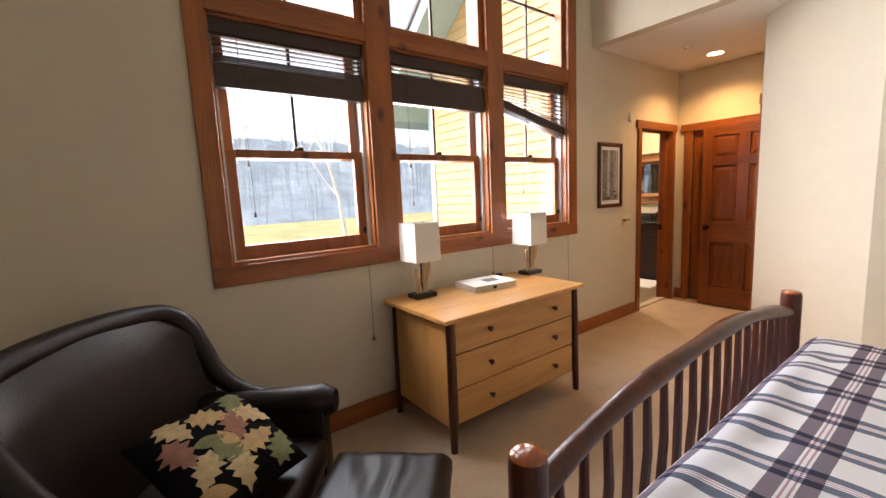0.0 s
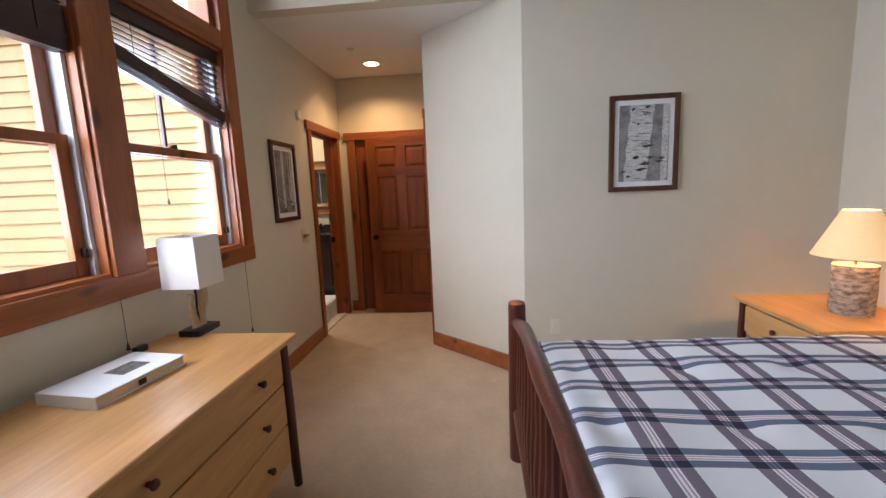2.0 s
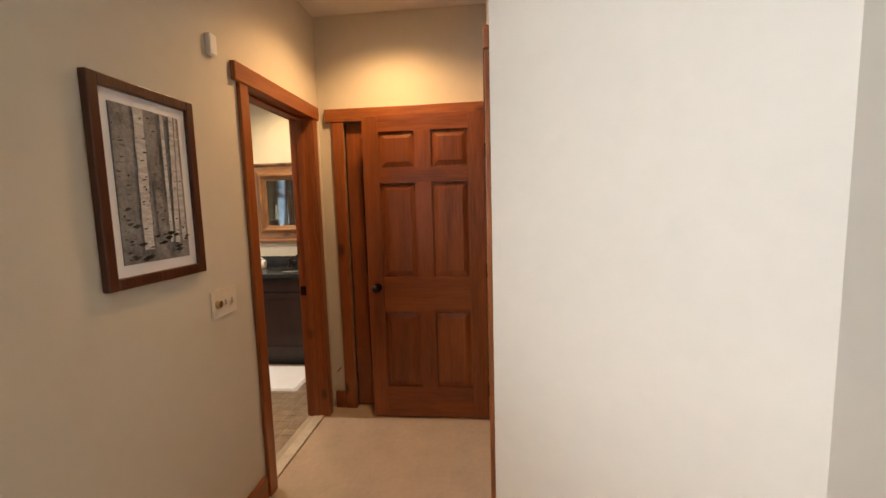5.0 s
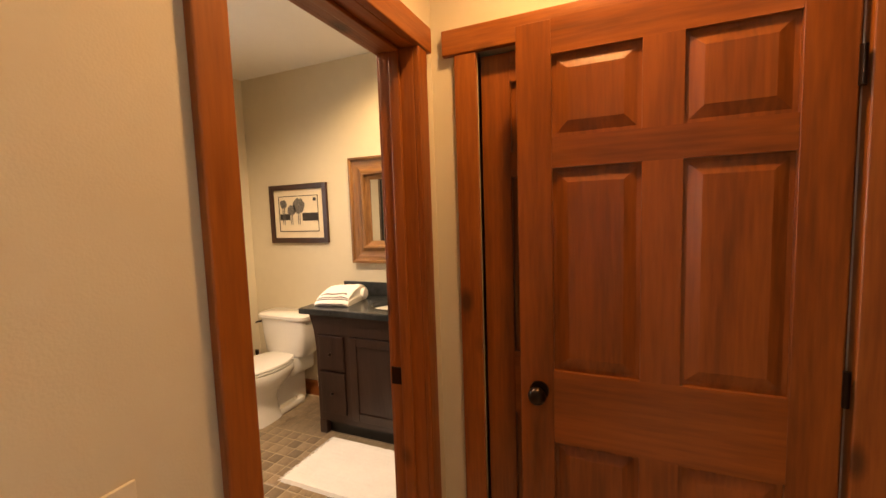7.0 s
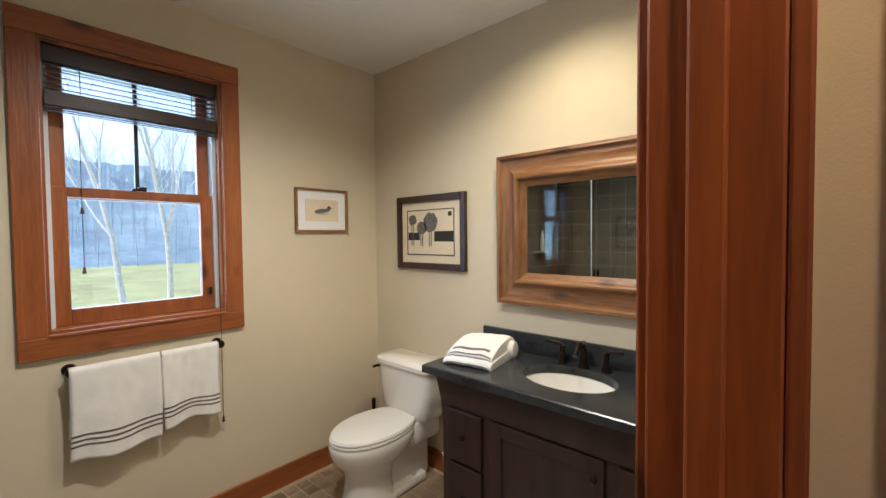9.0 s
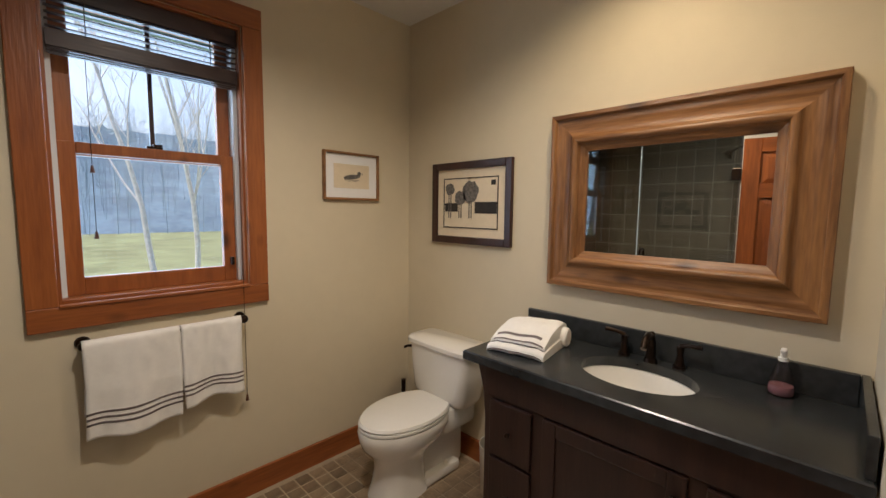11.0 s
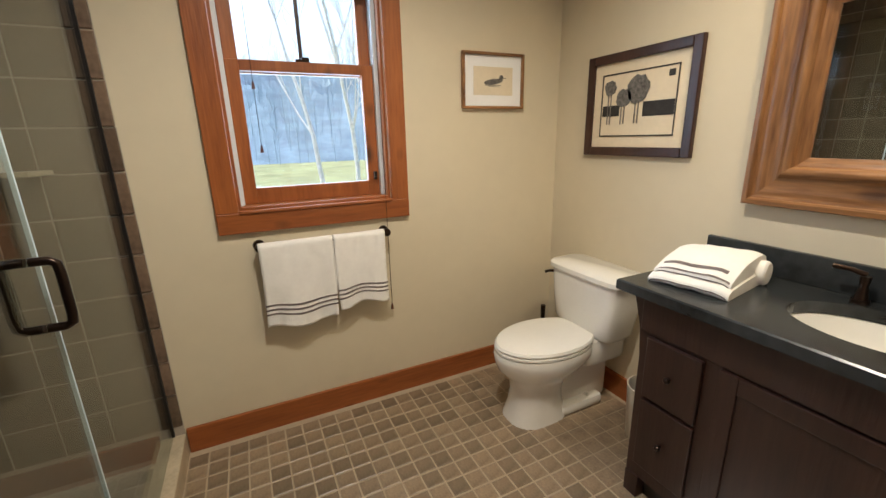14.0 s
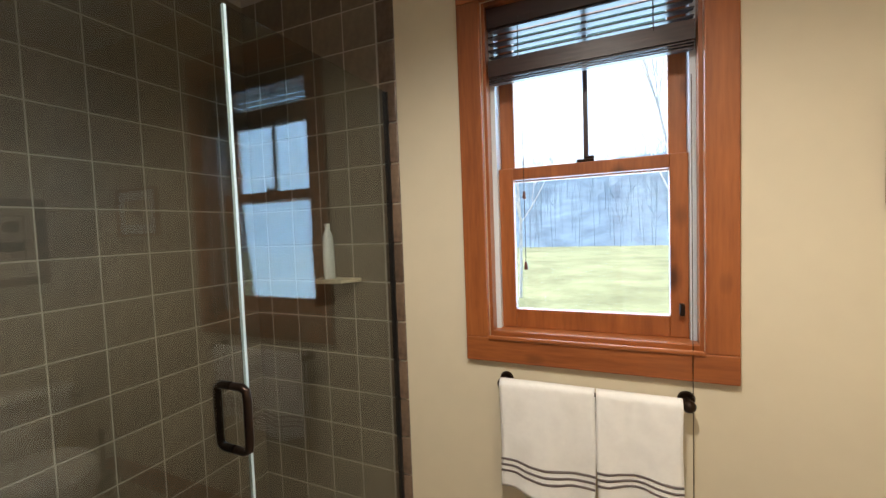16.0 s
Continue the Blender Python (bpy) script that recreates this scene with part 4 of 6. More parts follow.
def nightstand():
    x0, x1, y0, y1, H = 3.47, 4.13, -0.93, -0.34, 0.665
    n = thing("nightstand", x0, y0, 0, "maple nightstand with dark peeled-wood posts", "nightstand")
    W, D = x1 - x0, y1 - y0
    part("top", B(-0.02, W + 0.02, -0.01, D + 0.02, H - 0.026, H, bevel=0.006), MAPLE[0], n)
    part("body", B(0.03, W - 0.03, 0.03, D - 0.045, 0.42, H - 0.026), MAPLE[0], n)
    dr = part("drawer_front", B(0.06, W - 0.06, D - 0.045, D - 0.02, 0.45, H - 0.05, bevel=0.004), MAPLE[0], n)
    bm = bmesh.new()
    bmesh.ops.create_uvsphere(bm, u_segments=14, v_segments=8, radius=0.017, matrix=Matrix.Translation((W / 2, D - 0.004, 0.53)) @ Matrix.Diagonal((1, 0.8, 1, 1)))
    part("knob", bm, FRAMEWOOD, dr, smooth=True)
    for px, py in ((0.028, 0.03), (W - 0.028, 0.03), (0.028, D - 0.03), (W - 0.028, D - 0.03)):
        bm = bmesh.new()
        tube(bm, [(px, py, 0), (px + 0.003, py, 0.3), (px, py, H - 0.027)], [0.022, 0.025, 0.024], seg=12)
        part("post", bm, MAHOG, n, "dark peeled-wood post", smooth=True)
    part("shelf", B(0.03, W - 0.03, 0.03, D - 0.03, 0.16, 0.18), MAPLE[0], n)
    part("stretcher", rod(bmesh.new(), (0.03, D - 0.03, 0.30), (W - 0.03, D - 0.03, 0.30), 0.014, seg=10), MAHOG, n, smooth=True)


nightstand()
bl = thing("bedside_lamp", 3.74, -0.70, 0.665, "lit bedside lamp with birch-bark base and cone shade", "table lamp")
bm = bmesh.new()
secs = []
for k in range(14):
    z = 0.27 * k / 13
    secs.append([(0.095 * (1 + 0.03 * noise.noise(Vector((math.cos(a) * 2, math.sin(a) * 2, z * 18)))) * math.cos(a), 0.095 * (1 + 0.03 * noise.noise(Vector((math.cos(a) * 2, math.sin(a) * 2, z * 18)))) * math.sin(a), z) for a in [2 * math.pi * q / 24 for q in range(24)]])
loft(bm, secs)
part("base", bm, BARK, bl, "rough birch-bark cylinder", smooth=True)
part("stem", rod(bmesh.new(), (0, 0, 0.27), (0, 0, 0.42), 0.008, seg=8), BRASS, bl)
bm = bmesh.new()
loft(bm, [oval(0, 0, 0.32, 0.19, 0.19, 36), oval(0, 0, 0.565, 0.075, 0.075, 36)], cap=False)
part("shade", bm, SHADEWARM, bl, "glowing parchment cone shade", smooth=True)


def armchair():
    """A leather wing chair: local +x is its front."""
    c = thing("armchair", 0.865, 2.165, 0, "dark brown leather wingback armchair with rolled arms", "armchair", rz=-38)
    part("seat_base", B(-0.34, 0.33, -0.36, 0.36, 0.12, 0.34, bevel=0.03), LEATHER, c, smooth=True)
    part("seat_cushion", B(-0.28, 0.37, -0.275, 0.275, 0.33, 0.465, bevel=0.045, seg=3), LEATHER, c, smooth=True)
    bm = bmesh.new()
    secs = []
    for k in range(17):
        f = k / 16
        z = 0.30 + 0.655 * f
        xb = -0.25 - 0.14 * f
        hw = 0.375 + 0.02 * f if f < 0.85 else 0.392 - 0.9 * (f - 0.85) ** 1.5
        th = 0.085 if f < 0.9 else 0.085 - 0.4 * (f - 0.9)
        ring = []
        for q in range(40):
            a = 2 * math.pi * q / 40
            cy_, cx_ = math.cos(a), math.sin(a)
            y = math.copysign(abs(cy_) ** 0.4, cy_) * hw
            x = math.copysign(abs(cx_) ** 0.6, cx_) * th
            u = abs(y) / 0.395
            crown = 0.05 * (1 - u * u) * max(0, f - 0.5) * 2
            puff = 0.028 * max(0, 1 - (u / 0.8) ** 4) * math.sin(math.pi * min(1, f * 1.05)) * (x > 0)
            ring.append((xb + x + puff + 0.24 * u ** 4.5 * (0.9 - 0.45 * f), y, z + crown))
        secs.append(ring)
    loft(bm, secs)
    part("backrest", bm, LEATHER, c, "padded leather back with wings", smooth=True)
    half = [(0.08, 0.375, 0.585), (-0.05, 0.385, 0.615), (-0.15, 0.395, 0.69), (-0.215, 0.41, 0.80), (-0.265, 0.415, 0.905), (-0.32, 0.385, 0.965), (-0.365, 0.30, 0.988), (-0.38, 0.15, 1.002)]
    path = [Vector(p) for p in half] + [Vector((-0.385, 0, 1.006))] + [Vector((x, -y, z)) for x, y, z in half[::-1]]
    for _ in range(2):
        path = [path[0]] + [a.lerp(b, w) for a, b in zip(path, path[1:]) for w in (0.25, 0.75)] + [path[-1]]
    m_ = len(path) - 1
    bm = bmesh.new()
    tube(bm, path, [0.030 + 0.016 * min(1, 5 * min(k, m_ - k) / m_) for k in range(m_ + 1)], seg=14)
    part("wing_roll", bm, LEATHER, c, "padded roll along wings and top", smooth=True)
    for s in (-1, 1):
        bm = bmesh.new()
        us = [k / 14 for k in range(15)]
        tube(bm, [(-0.34 + 0.72 * u, s * (0.345 + 0.02 * u), 0.565 - 0.012 * math.sin(u * 3)) for u in us], [0.066 + 0.012 * u - 0.03 * max(0, u - 0.93) / 0.07 for u in us], seg=22)
        part("armrest", bm, LEATHER, c, "rolled leather arm", smooth=True)
        part("arm_panel", B(-0.34, 0.345, s * 0.335 - 0.05, s * 0.335 + 0.05, 0.12, 0.565, bevel=0.02), LEATHER, c, smooth=True)
    for fx in (-0.3, 0.29):
        for fy in (-0.31, 0.31):
            part("foot", rod(bmesh.new(), (fx, fy, 0), (fx, fy, 0.13), 0.018, 0.028, seg=12), MAHOG, c, smooth=True)


armchair()


def ottoman():
    o = thing("ottoman", 1.30, 1.74, 0, "dark brown leather ottoman with wrinkled top", "ottoman", rz=-42)
    part("body", B(-0.22, 0.24, -0.30, 0.30, 0.13, 0.33, bevel=0.03), LEATHER, o, smooth=True)
    bm = bmesh.new()
    n = 34
    grid = [[None] * (n + 1) for _ in range(n + 1)]
    for i in range(n + 1):
        for j in range(n + 1):
            u, v = -1 + 2 * i / n, -1 + 2 * j / n
            x, y = 0.01 + 0.24 * u, 0.31 * v
            e = max(abs(u), abs(v))
            z = 0.435 - 0.075 * max(0, (e - 0.72) / 0.28) ** 2.4
            fold = noise.noise(Vector((x * 22 + 2 * noise.noise(Vector((x * 4, y * 4, 0))), y * 5, 0.7)))
            z += 0.012 * fold * (1 - e ** 4)
            grid[i][j] = bm.verts.new((x, y, z))
    for i in range(n):
        for j in range(n):
            bm.faces.new((grid[i][j], grid[i + 1][j], grid[i + 1][j + 1], grid[i][j + 1]))
    edge = [e for e in bm.edges if e.is_boundary]
    ext = bmesh.ops.extrude_edge_only(bm, edges=edge)
    for v in [g for g in ext["geom"] if isinstance(g, bmesh.types.BMVert)]:
        v.co.z = 0.325
    part("cushion", bm, LEATHER, o, "wrinkled leather cushion", smooth=True)
    for fx in (-0.18, 0.2):
        for fy in (-0.25, 0.25):
            part("foot", rod(bmesh.new(), (fx, fy, 0), (fx, fy, 0.14), 0.017, 0.026, seg=12), MAHOG, o, smooth=True)


ottoman()


def leaf_outline(kind):
    """Half-outline of a lobed leaf, mirrored; tip at +x."""
    half = [(0, 0.02), (0.12, 0.10), (0.16, 0.30), (0.27, 0.20), (0.36, 0.42), (0.47, 0.22), (0.58, 0.34), (0.68, 0.16), (0.80, 0.20), (0.86, 0.08), (1.0, 0)]
    if kind == 1:
        half = [(0, 0.02), (0.1, 0.12), (0.3, 0.24), (0.5, 0.26), (0.7, 0.20), (0.88, 0.09), (1.0, 0)]
    return half + [(x, -y) for x, y in half[-2::-1]]


def pillow():
    """A black needlepoint cushion with stitched oak leaves."""
    c = thing("throw_pillow", 0.92, 2.06, 0.575, "black needlepoint cushion with tan and green leaves", "cushion")
    c.matrix_world = pose(0.925, 2.05, 0.602, 0, 0, -62) @ pose(0, 0, 0, 0, 27, 0)
    n, S = 22, 0.2
    bulge = lambda u, v: 0.075 * ((1 - u ** 4) * (1 - v ** 4)) ** 0.5
    bm = bmesh.new()
    for side in (1, -1):
        g = {}
        for i in range(n + 1):
            for j in range(n + 1):
                u, v = -1 + 2 * i / n, -1 + 2 * j / n
                g[i, j] = bm.verts.new((S * u * (1 - 0.05 * (1 - v * v)), S * v * (1 - 0.05 * (1 - u * u)), side * bulge(u, v)))
        for i in range(n):
            for j in range(n):
                bm.faces.new((g[i, j], g[i + 1, j], g[i + 1, j + 1], g[i, j + 1]))
    bmesh.ops.remove_doubles(bm, verts=bm.verts, dist=0.0005)
    part("cushion", bm, CUSHION, c, smooth=True)
    rnd = random.Random(12)
    spots = [(-0.72, -0.55, 20, 0, 0), (-0.62, 0.05, 60, 2, 0), (-0.70, 0.62, -30, 1, 0), (-0.2, -0.75, 10, 3, 0), (-0.12, -0.25, 80, 1, 1), (-0.15, 0.3, -20, 3, 0), (-0.2, 0.75, 40, 0, 0),
             (0.35, -0.62, -40, 0, 0), (0.3, -0.1, 30, 1, 0), (0.36, 0.42, 100, 2, 0), (0.72, -0.15, -15, 0, 0), (0.74, 0.68, 140, 1, 0), (0.8, -0.7, 60, 2, 1), (0.05, 0.02, 190, 2, 1)]
    for u, v, rot, colour, kind in spots:
        bm = bmesh.new()
        L = 0.138 if kind == 0 else 0.10
        out = []
        for x, y in leaf_outline(kind):
            a = radians(rot)
            px, py = (x - 0.5) * L, y * L * 0.9
            X, Y = u * S * 0.86 + px * math.cos(a) - py * math.sin(a), v * S * 0.86 + px * math.sin(a) + py * math.cos(a)
            X, Y = max(-S * 0.95, min(S * 0.95, X)), max(-S * 0.95, min(S * 0.95, Y))
            out.append((X, Y))
        mx, my = sum(p[0] for p in out) / len(out), sum(p[1] for p in out) / len(out)
        hgt = lambda X, Y: bulge(X / S, Y / S) + 0.003
        cv = bm.verts.new((mx, my, hgt(mx, my) + 0.001))
        ring = [bm.verts.new((X, Y, hgt(X, Y))) for X, Y in out]
        mid = [bm.verts.new(((X + mx) / 2, (Y + my) / 2, hgt((X + mx) / 2, (Y + my) / 2))) for X, Y in out]
        for k in range(len(out)):
            q = (k + 1) % len(out)
            bm.faces.new((cv, mid[k], mid[q]))
            bm.faces.new((mid[k], ring[k], ring[q], mid[q]))
        part("stitched_leaf", bm, LEAVES[colour], c)


pillow()

# ---- bathroom things ----


def vanity():
    v = thing("vanity_cabinet", 6.885, 3.075, 0, "dark espresso wooden vanity cabinet with inset panel door", "vanity cabinet")
    W, D = 1.12, 0.475
    bm = bmesh.new()
    # sides flare out towards the top
    sec = []
    for z, f in ((0.095, 0.0), (0.6, 0.0), (0.72, 0.012), (0.80, 0.035), (0.845, 0.05)):
        sec.append([(0.02, -0.0, z), (D, 0.0, z), (D, W + f, z), (0.02, W + f, z)])
    loft(bm, sec, cap=False)
    part("body", bm, ESPRESSO, v)
    part("toe_kick", B(0.055, D, 0.03, W - 0.03, 0, 0.095), BLACK, v)
    part("foot", boxes((0.012, 0.07, W - 0.06, W, 0, 0.098), bevel=0.004), ESPRESSO, v)
    part("top_rail", B(0.008, 0.022, 0.01, W - 0.002, 0.71, 0.842, bevel=0.003), ESPRESSO, v)
    def drawer(y0, y1, z0, z1):
        d = part("drawer_front", B(0.004, 0.021, y0, y1, z0, z1, bevel=0.004), ESPRESSO, v)
        bm = bmesh.new()
        bmesh.ops.create_uvsphere(bm, u_segments=12, v_segments=8, radius=0.011, matrix=Matrix.Translation((-0.010, (y0 + y1) / 2, (z0 + z1) / 2)))
        rod(bm, (-0.008, (y0 + y1) / 2, (z0 + z1) / 2), (0.006, (y0 + y1) / 2, (z0 + z1) / 2), 0.005, seg=8)
        part("knob", bm, BRONZE, d, "small bronze knob", smooth=True)
    drawer(W - 0.235, W - 0.035, 0.46, 0.695)
    drawer(W - 0.235, W - 0.035, 0.16, 0.445)
    drawer(0.05, 0.30, 0.46, 0.695)
    drawer(0.05, 0.30, 0.16, 0.445)
    y0, y1, z0, z1 = 0.35, W - 0.285, 0.14, 0.70
    door = part("door", B(0.013, 0.021, y0 + 0.05, y1 - 0.05, z0 + 0.05, z1 - 0.05), ESPRESSO, v)
    for b_ in ((y0, y0 + 0.055, z0, z1), (y1 - 0.055, y1, z0, z1)):
        part("stile", B(0.004, 0.021, *b_, bevel=0.003), ESPRESSO, door)
    for b_ in ((z0, z0 + 0.055), (z1 - 0.055, z1)):
        part("rail", B(0.0046, 0.0206, y0 + 0.055, y1 - 0.055, *b_, bevel=0.003), ESPRESSO, door)
    bm = bmesh.new()
    bmesh.ops.create_uvsphere(bm, u_segments=12, v_segments=8, radius=0.011, matrix=Matrix.Translation((-0.010, y0 + 0.03, z1 - 0.07)))
    part("knob", bm, BRONZE, door, "small bronze knob", smooth=True)


vanity()
SXC, SYC, SRX, SRY = 7.13, 3.665, 0.155, 0.205
ct = thing("countertop", SXC, SYC, 0.845, "dark soapstone vanity top with backsplash", "countertop")
cx0, cx1, cy0, cy1 = 6.855 - SXC, BX - SXC - 0.001, 3.056 - SYC, 4.285 - SYC
n = 48
outer, inner = [], []
for k in range(n):
    a = 2 * math.pi * k / n
    c, s = math.cos(a), math.sin(a)
    tx = (cx1 if c > 0 else -cx0) / max(abs(c), 1e-6)
    ty = (cy1 if s > 0 else -cy0) / max(abs(s), 1e-6)
    r = min(tx, ty)
    outer.append((c * r, s * r))
    inner.append((SRX * c, SRY * s))
for cxx, cyy in ((cx0, cy0), (cx0, cy1), (cx1, cy0), (cx1, cy1)):
    k = min(range(n), key=lambda q: (outer[q][0] - cxx) ** 2 + (outer[q][1] - cyy) ** 2)
    outer[k] = (cxx, cyy)
bm = bmesh.new()
ring = lambda p, z, g=0.0: [(x - math.copysign(g, x), y - math.copysign(g, y), z) for x, y in p]
loft(bm, [ring(inner, 0.0), ring(outer, 0.0), ring(outer, 0.033), ring(outer, 0.038, 0.005), ring(inner, 0.038), ring(inner, 0.0)], cap=False)
part("slab", bm, SOAPSTONE, ct)
part("backsplash", B(cx1 - 0.022, cx1 - 0.001, cy0 + 0.023, cy1 - 0.005, 0.038, 0.142, bevel=0.003), SOAPSTONE, ct)
part("side_splash", B(cx0 + 0.02, cx1 - 0.001, cy0 + 0.001, cy0 + 0.022, 0.038, 0.142, bevel=0.003), SOAPSTONE, ct)
sk = thing("sink_basin", SXC, SYC, 0.845, "white oval undermount sink basin", "sink")
bm = bmesh.new()
ov = lambda f, z: [(SRX * f * math.cos(2 * math.pi * k / 40), SRY * f * math.sin(2 * math.pi * k / 40), z) for k in range(40)]
loft(bm, [ov(1.04, -0.001), ov(1.0, -0.004), ov(0.95, -0.05), ov(0.82, -0.10), ov(0.5, -0.132), ov(0.12, -0.14)], cap=False)
bm.faces.new([bm.verts.new(p) for p in ov(0.12, -0.14)])
part("bowl", bm, PORCELAIN, sk, smooth=True)
part("drain", rod(bmesh.new(), (0, 0, -0.14), (0, 0, -0.134), 0.02, seg=16), BRONZE, sk, smooth=True)


def faucet():
    f = thing("faucet", 7.305, SYC + 0.005, 0.883, "oil-rubbed bronze widespread faucet", "faucet")
    f.scale.z = 1.22
    bm = bmesh.new()
    rod(bm, (0, 0, 0), (0, 0, 0.012), 0.026, 0.022, seg=18)
    rod(bm, (0, 0, 0.012), (0, 0, 0.075), 0.019, 0.015, seg=18)
    rod(bm, (0, 0, 0.095), (0, 0, 0.102), 0.012, 0.007, seg=12)
    tube(bm, [(0, 0, 0.05), (-0.01, 0, 0.085), (-0.04, 0, 0.094), (-0.075, 0, 0.085), (-0.095, 0, 0.06)], [0.014, 0.015, 0.014, 0.012, 0.012], seg=12)
    part("spout", bm, BRONZE, f, smooth=True)
    for s in (-1, 1):
        bm = bmesh.new()
        y = s * 0.105
        rod(bm, (0, y, 0), (0, y, 0.01), 0.024, 0.022, seg=18)
        rod(bm, (0, y, 0.01), (0, y, 0.05), 0.018, 0.009, seg=18)
        rod(bm, (0, y, 0.05), (0, y, 0.07), 0.012, 0.014, seg=14)
        tube(bm, [(0, y, 0.072), (-0.012, y + s * 0.03, 0.082), (-0.018, y + s * 0.075, 0.084)], [0.008, 0.006, 0.007], seg=10)
        part("handle", bm, BRONZE, f, "lever handle", smooth=True)


faucet()
so = thing("soap_bottle", 7.30, 3.262, 0.883, "clear pump bottle half full of pink soap", "soap bottle")
bm = bmesh.new()
loft(bm, [oval(0, 0, z, r, r, 22) for z, r in ((0, 0.034), (0.006, 0.038), (0.04, 0.036), (0.09, 0.022), (0.112, 0.014), (0.118, 0.013))])
part("bottle", bm, CLEAR, so, smooth=True)
bm = bmesh.new()
loft(bm, [oval(0, 0, z, r, r, 22) for z, r in ((0.004, 0.032), (0.01, 0.035), (0.028, 0.0345), (0.034, 0.033))])
part("liquid", bm, SOAP, so, "pink liquid soap", smooth=True)
bm = bmesh.new()
rod(bm, (0, 0, 0.116), (0, 0, 0.128), 0.014, seg=14)
rod(bm, (0, 0, 0.128), (0, 0, 0.15), 0.009, seg=12)
box(bm, -0.028, 0.010, -0.008, 0.008, 0.148, 0.158, bevel=0.003)
part("pump", bm, WHITE, so, smooth=True)


def folded_towel():
    """Two thick folds, the upper one sloping to the front with stripes across it, and a rolled washcloth."""
    t = thing("folded_towel", 7.11, 4.115, 0.883, "white towels with grey stripes folded on the counter", "towel", rz=9)

    def fold(name, prof, w, seed, material, lift=0.0, u0=0.0, u1=1.0, label=""):
        pts = [Vector(p) for p in prof]
        for _ in range(2):
            pts = [pts[0]] + [a.lerp(b, f) for a, b in zip(pts, pts[1:]) for f in (0.25, 0.75)] + [pts[-1]]
        n, ny = len(pts) - 1, 20
        bm = bmesh.new()
        rows = []
        for k in range(int(u0 * n), int(u1 * n) + 1):
            a, b = pts[max(0, k - 1)], pts[min(n, k + 1)]
            nrm = Vector((-(b - a).y, (b - a).x)).normalized()
            row = []
            for j in range(ny + 1):
                v = -1 + 2 * j / ny
                wob = 0.005 * noise.noise(Vector((pts[k].x * 14, v * 3, seed))) + lift
                sag = 0.012 * abs(v) ** 6
                row.append(bm.verts.new((pts[k].x + nrm.x * wob, v * w, max(0.001, pts[k].y * (1 - 0.06 * v) + nrm.y * wob - sag))))
            rows.append(row)
        for a, b in zip(rows, rows[1:]):
            for j in range(ny):
                bm.faces.new((a[j], a[j + 1], b[j + 1], b[j]))
        if not lift:
            for j in (0, ny):
                bm.faces.new([r[j] for r in rows])
        part(name, bm, material, t, label, smooth=True)

    low = [(-0.150, 0.002), (-0.162, 0.012), (-0.158, 0.032), (-0.13, 0.044), (0.02, 0.052), (0.12, 0.05), (0.135, 0.03), (0.13, 0.002)]
    top = [(-0.128, 0.036), (-0.140, 0.046), (-0.132, 0.062), (-0.07, 0.088), (0.00, 0.106), (0.08, 0.112), (0.125, 0.10), (0.132, 0.07), (0.125, 0.046)]
    fold("fold", low, 0.128, 1.0, TOWEL)
    fold("fold", top, 0.122, 5.0, TOWEL)
    for u in (0.12, 0.20):
        fold("stripe", low, 0.122, 1.0, STRIPE, 0.0016, u, u + 0.034, "woven grey stripe")
    for u in (0.16, 0.24, 0.32):
        fold("stripe", top, 0.116, 5.0, STRIPE, 0.0016, u, u + 0.033, "woven grey stripe")
    bm = bmesh.new()
    loft(bm, [[(0.085 + a * g, y, 0.046 + b * g) for a, b in [(0.042 * math.cos(q * math.pi / 10), 0.044 * math.sin(q * math.pi / 10)) for q in range(20)]] for y, g in ((-0.148, 0.80), (-0.142, 0.95), (-0.10, 1.0), (-0.02, 1.0))])
    part("rolled_washcloth", bm, TOWEL, t, smooth=True)


folded_towel()


def mirror():
    y0, y1, z0, z1 = 3.165, 4.165, 1.135, 1.925
    m = thing("wall_mirror", BX, y0, z0, "large mirror in a stepped walnut-stained frame", "mirror")
    W, H = y1 - y0, z1 - z0
    prof = [(0.0, 0.0), (0.0, -0.050), (0.003, -0.054), (0.018, -0.056), (0.023, -0.052), (0.025, -0.042), (0.034, -0.039), (0.040, -0.041), (0.056, -0.036), (0.076, -0.034), (0.092, -0.037), (0.103, -0.045), (0.107, -0.053), (0.114, -0.059), (0.124, -0.060), (0.132, -0.055), (0.136, -0.044), (0.139, -0.033), (0.152, -0.029), (0.156, -0.024), (0.168, -0.020), (0.17, 0.0)]
    def side(name, a, b, na, nb, k):
        bm = bmesh.new()
        secs = [[(x, p[0] + na[0] * d, p[1] + na[1] * d) if i == 0 else (x, p[0] + nb[0] * d, p[1] + nb[1] * d) for d, x in prof] for i, p in enumerate((a, b))]
        loft(bm, secs)
        part(name, bm, MIRRORWOOD[k], m, smooth=True)
    side("frame_rail", (0, 0), (W, 0), (1, 1), (-1, 1), 1)
    side("frame_rail", (0, H), (W, H), (1, -1), (-1, -1), 1)
    side("frame_side", (0, 0), (0, H), (1, 1), (1, -1), 2)
    side("frame_side", (W, 0), (W, H), (-1, 1), (-1, -1), 2)
    part("glass", B(-0.014, -0.010, 0.165, W - 0.165, 0.165, H - 0.165), MIRROR, m, "silvered mirror glass")


mirror()


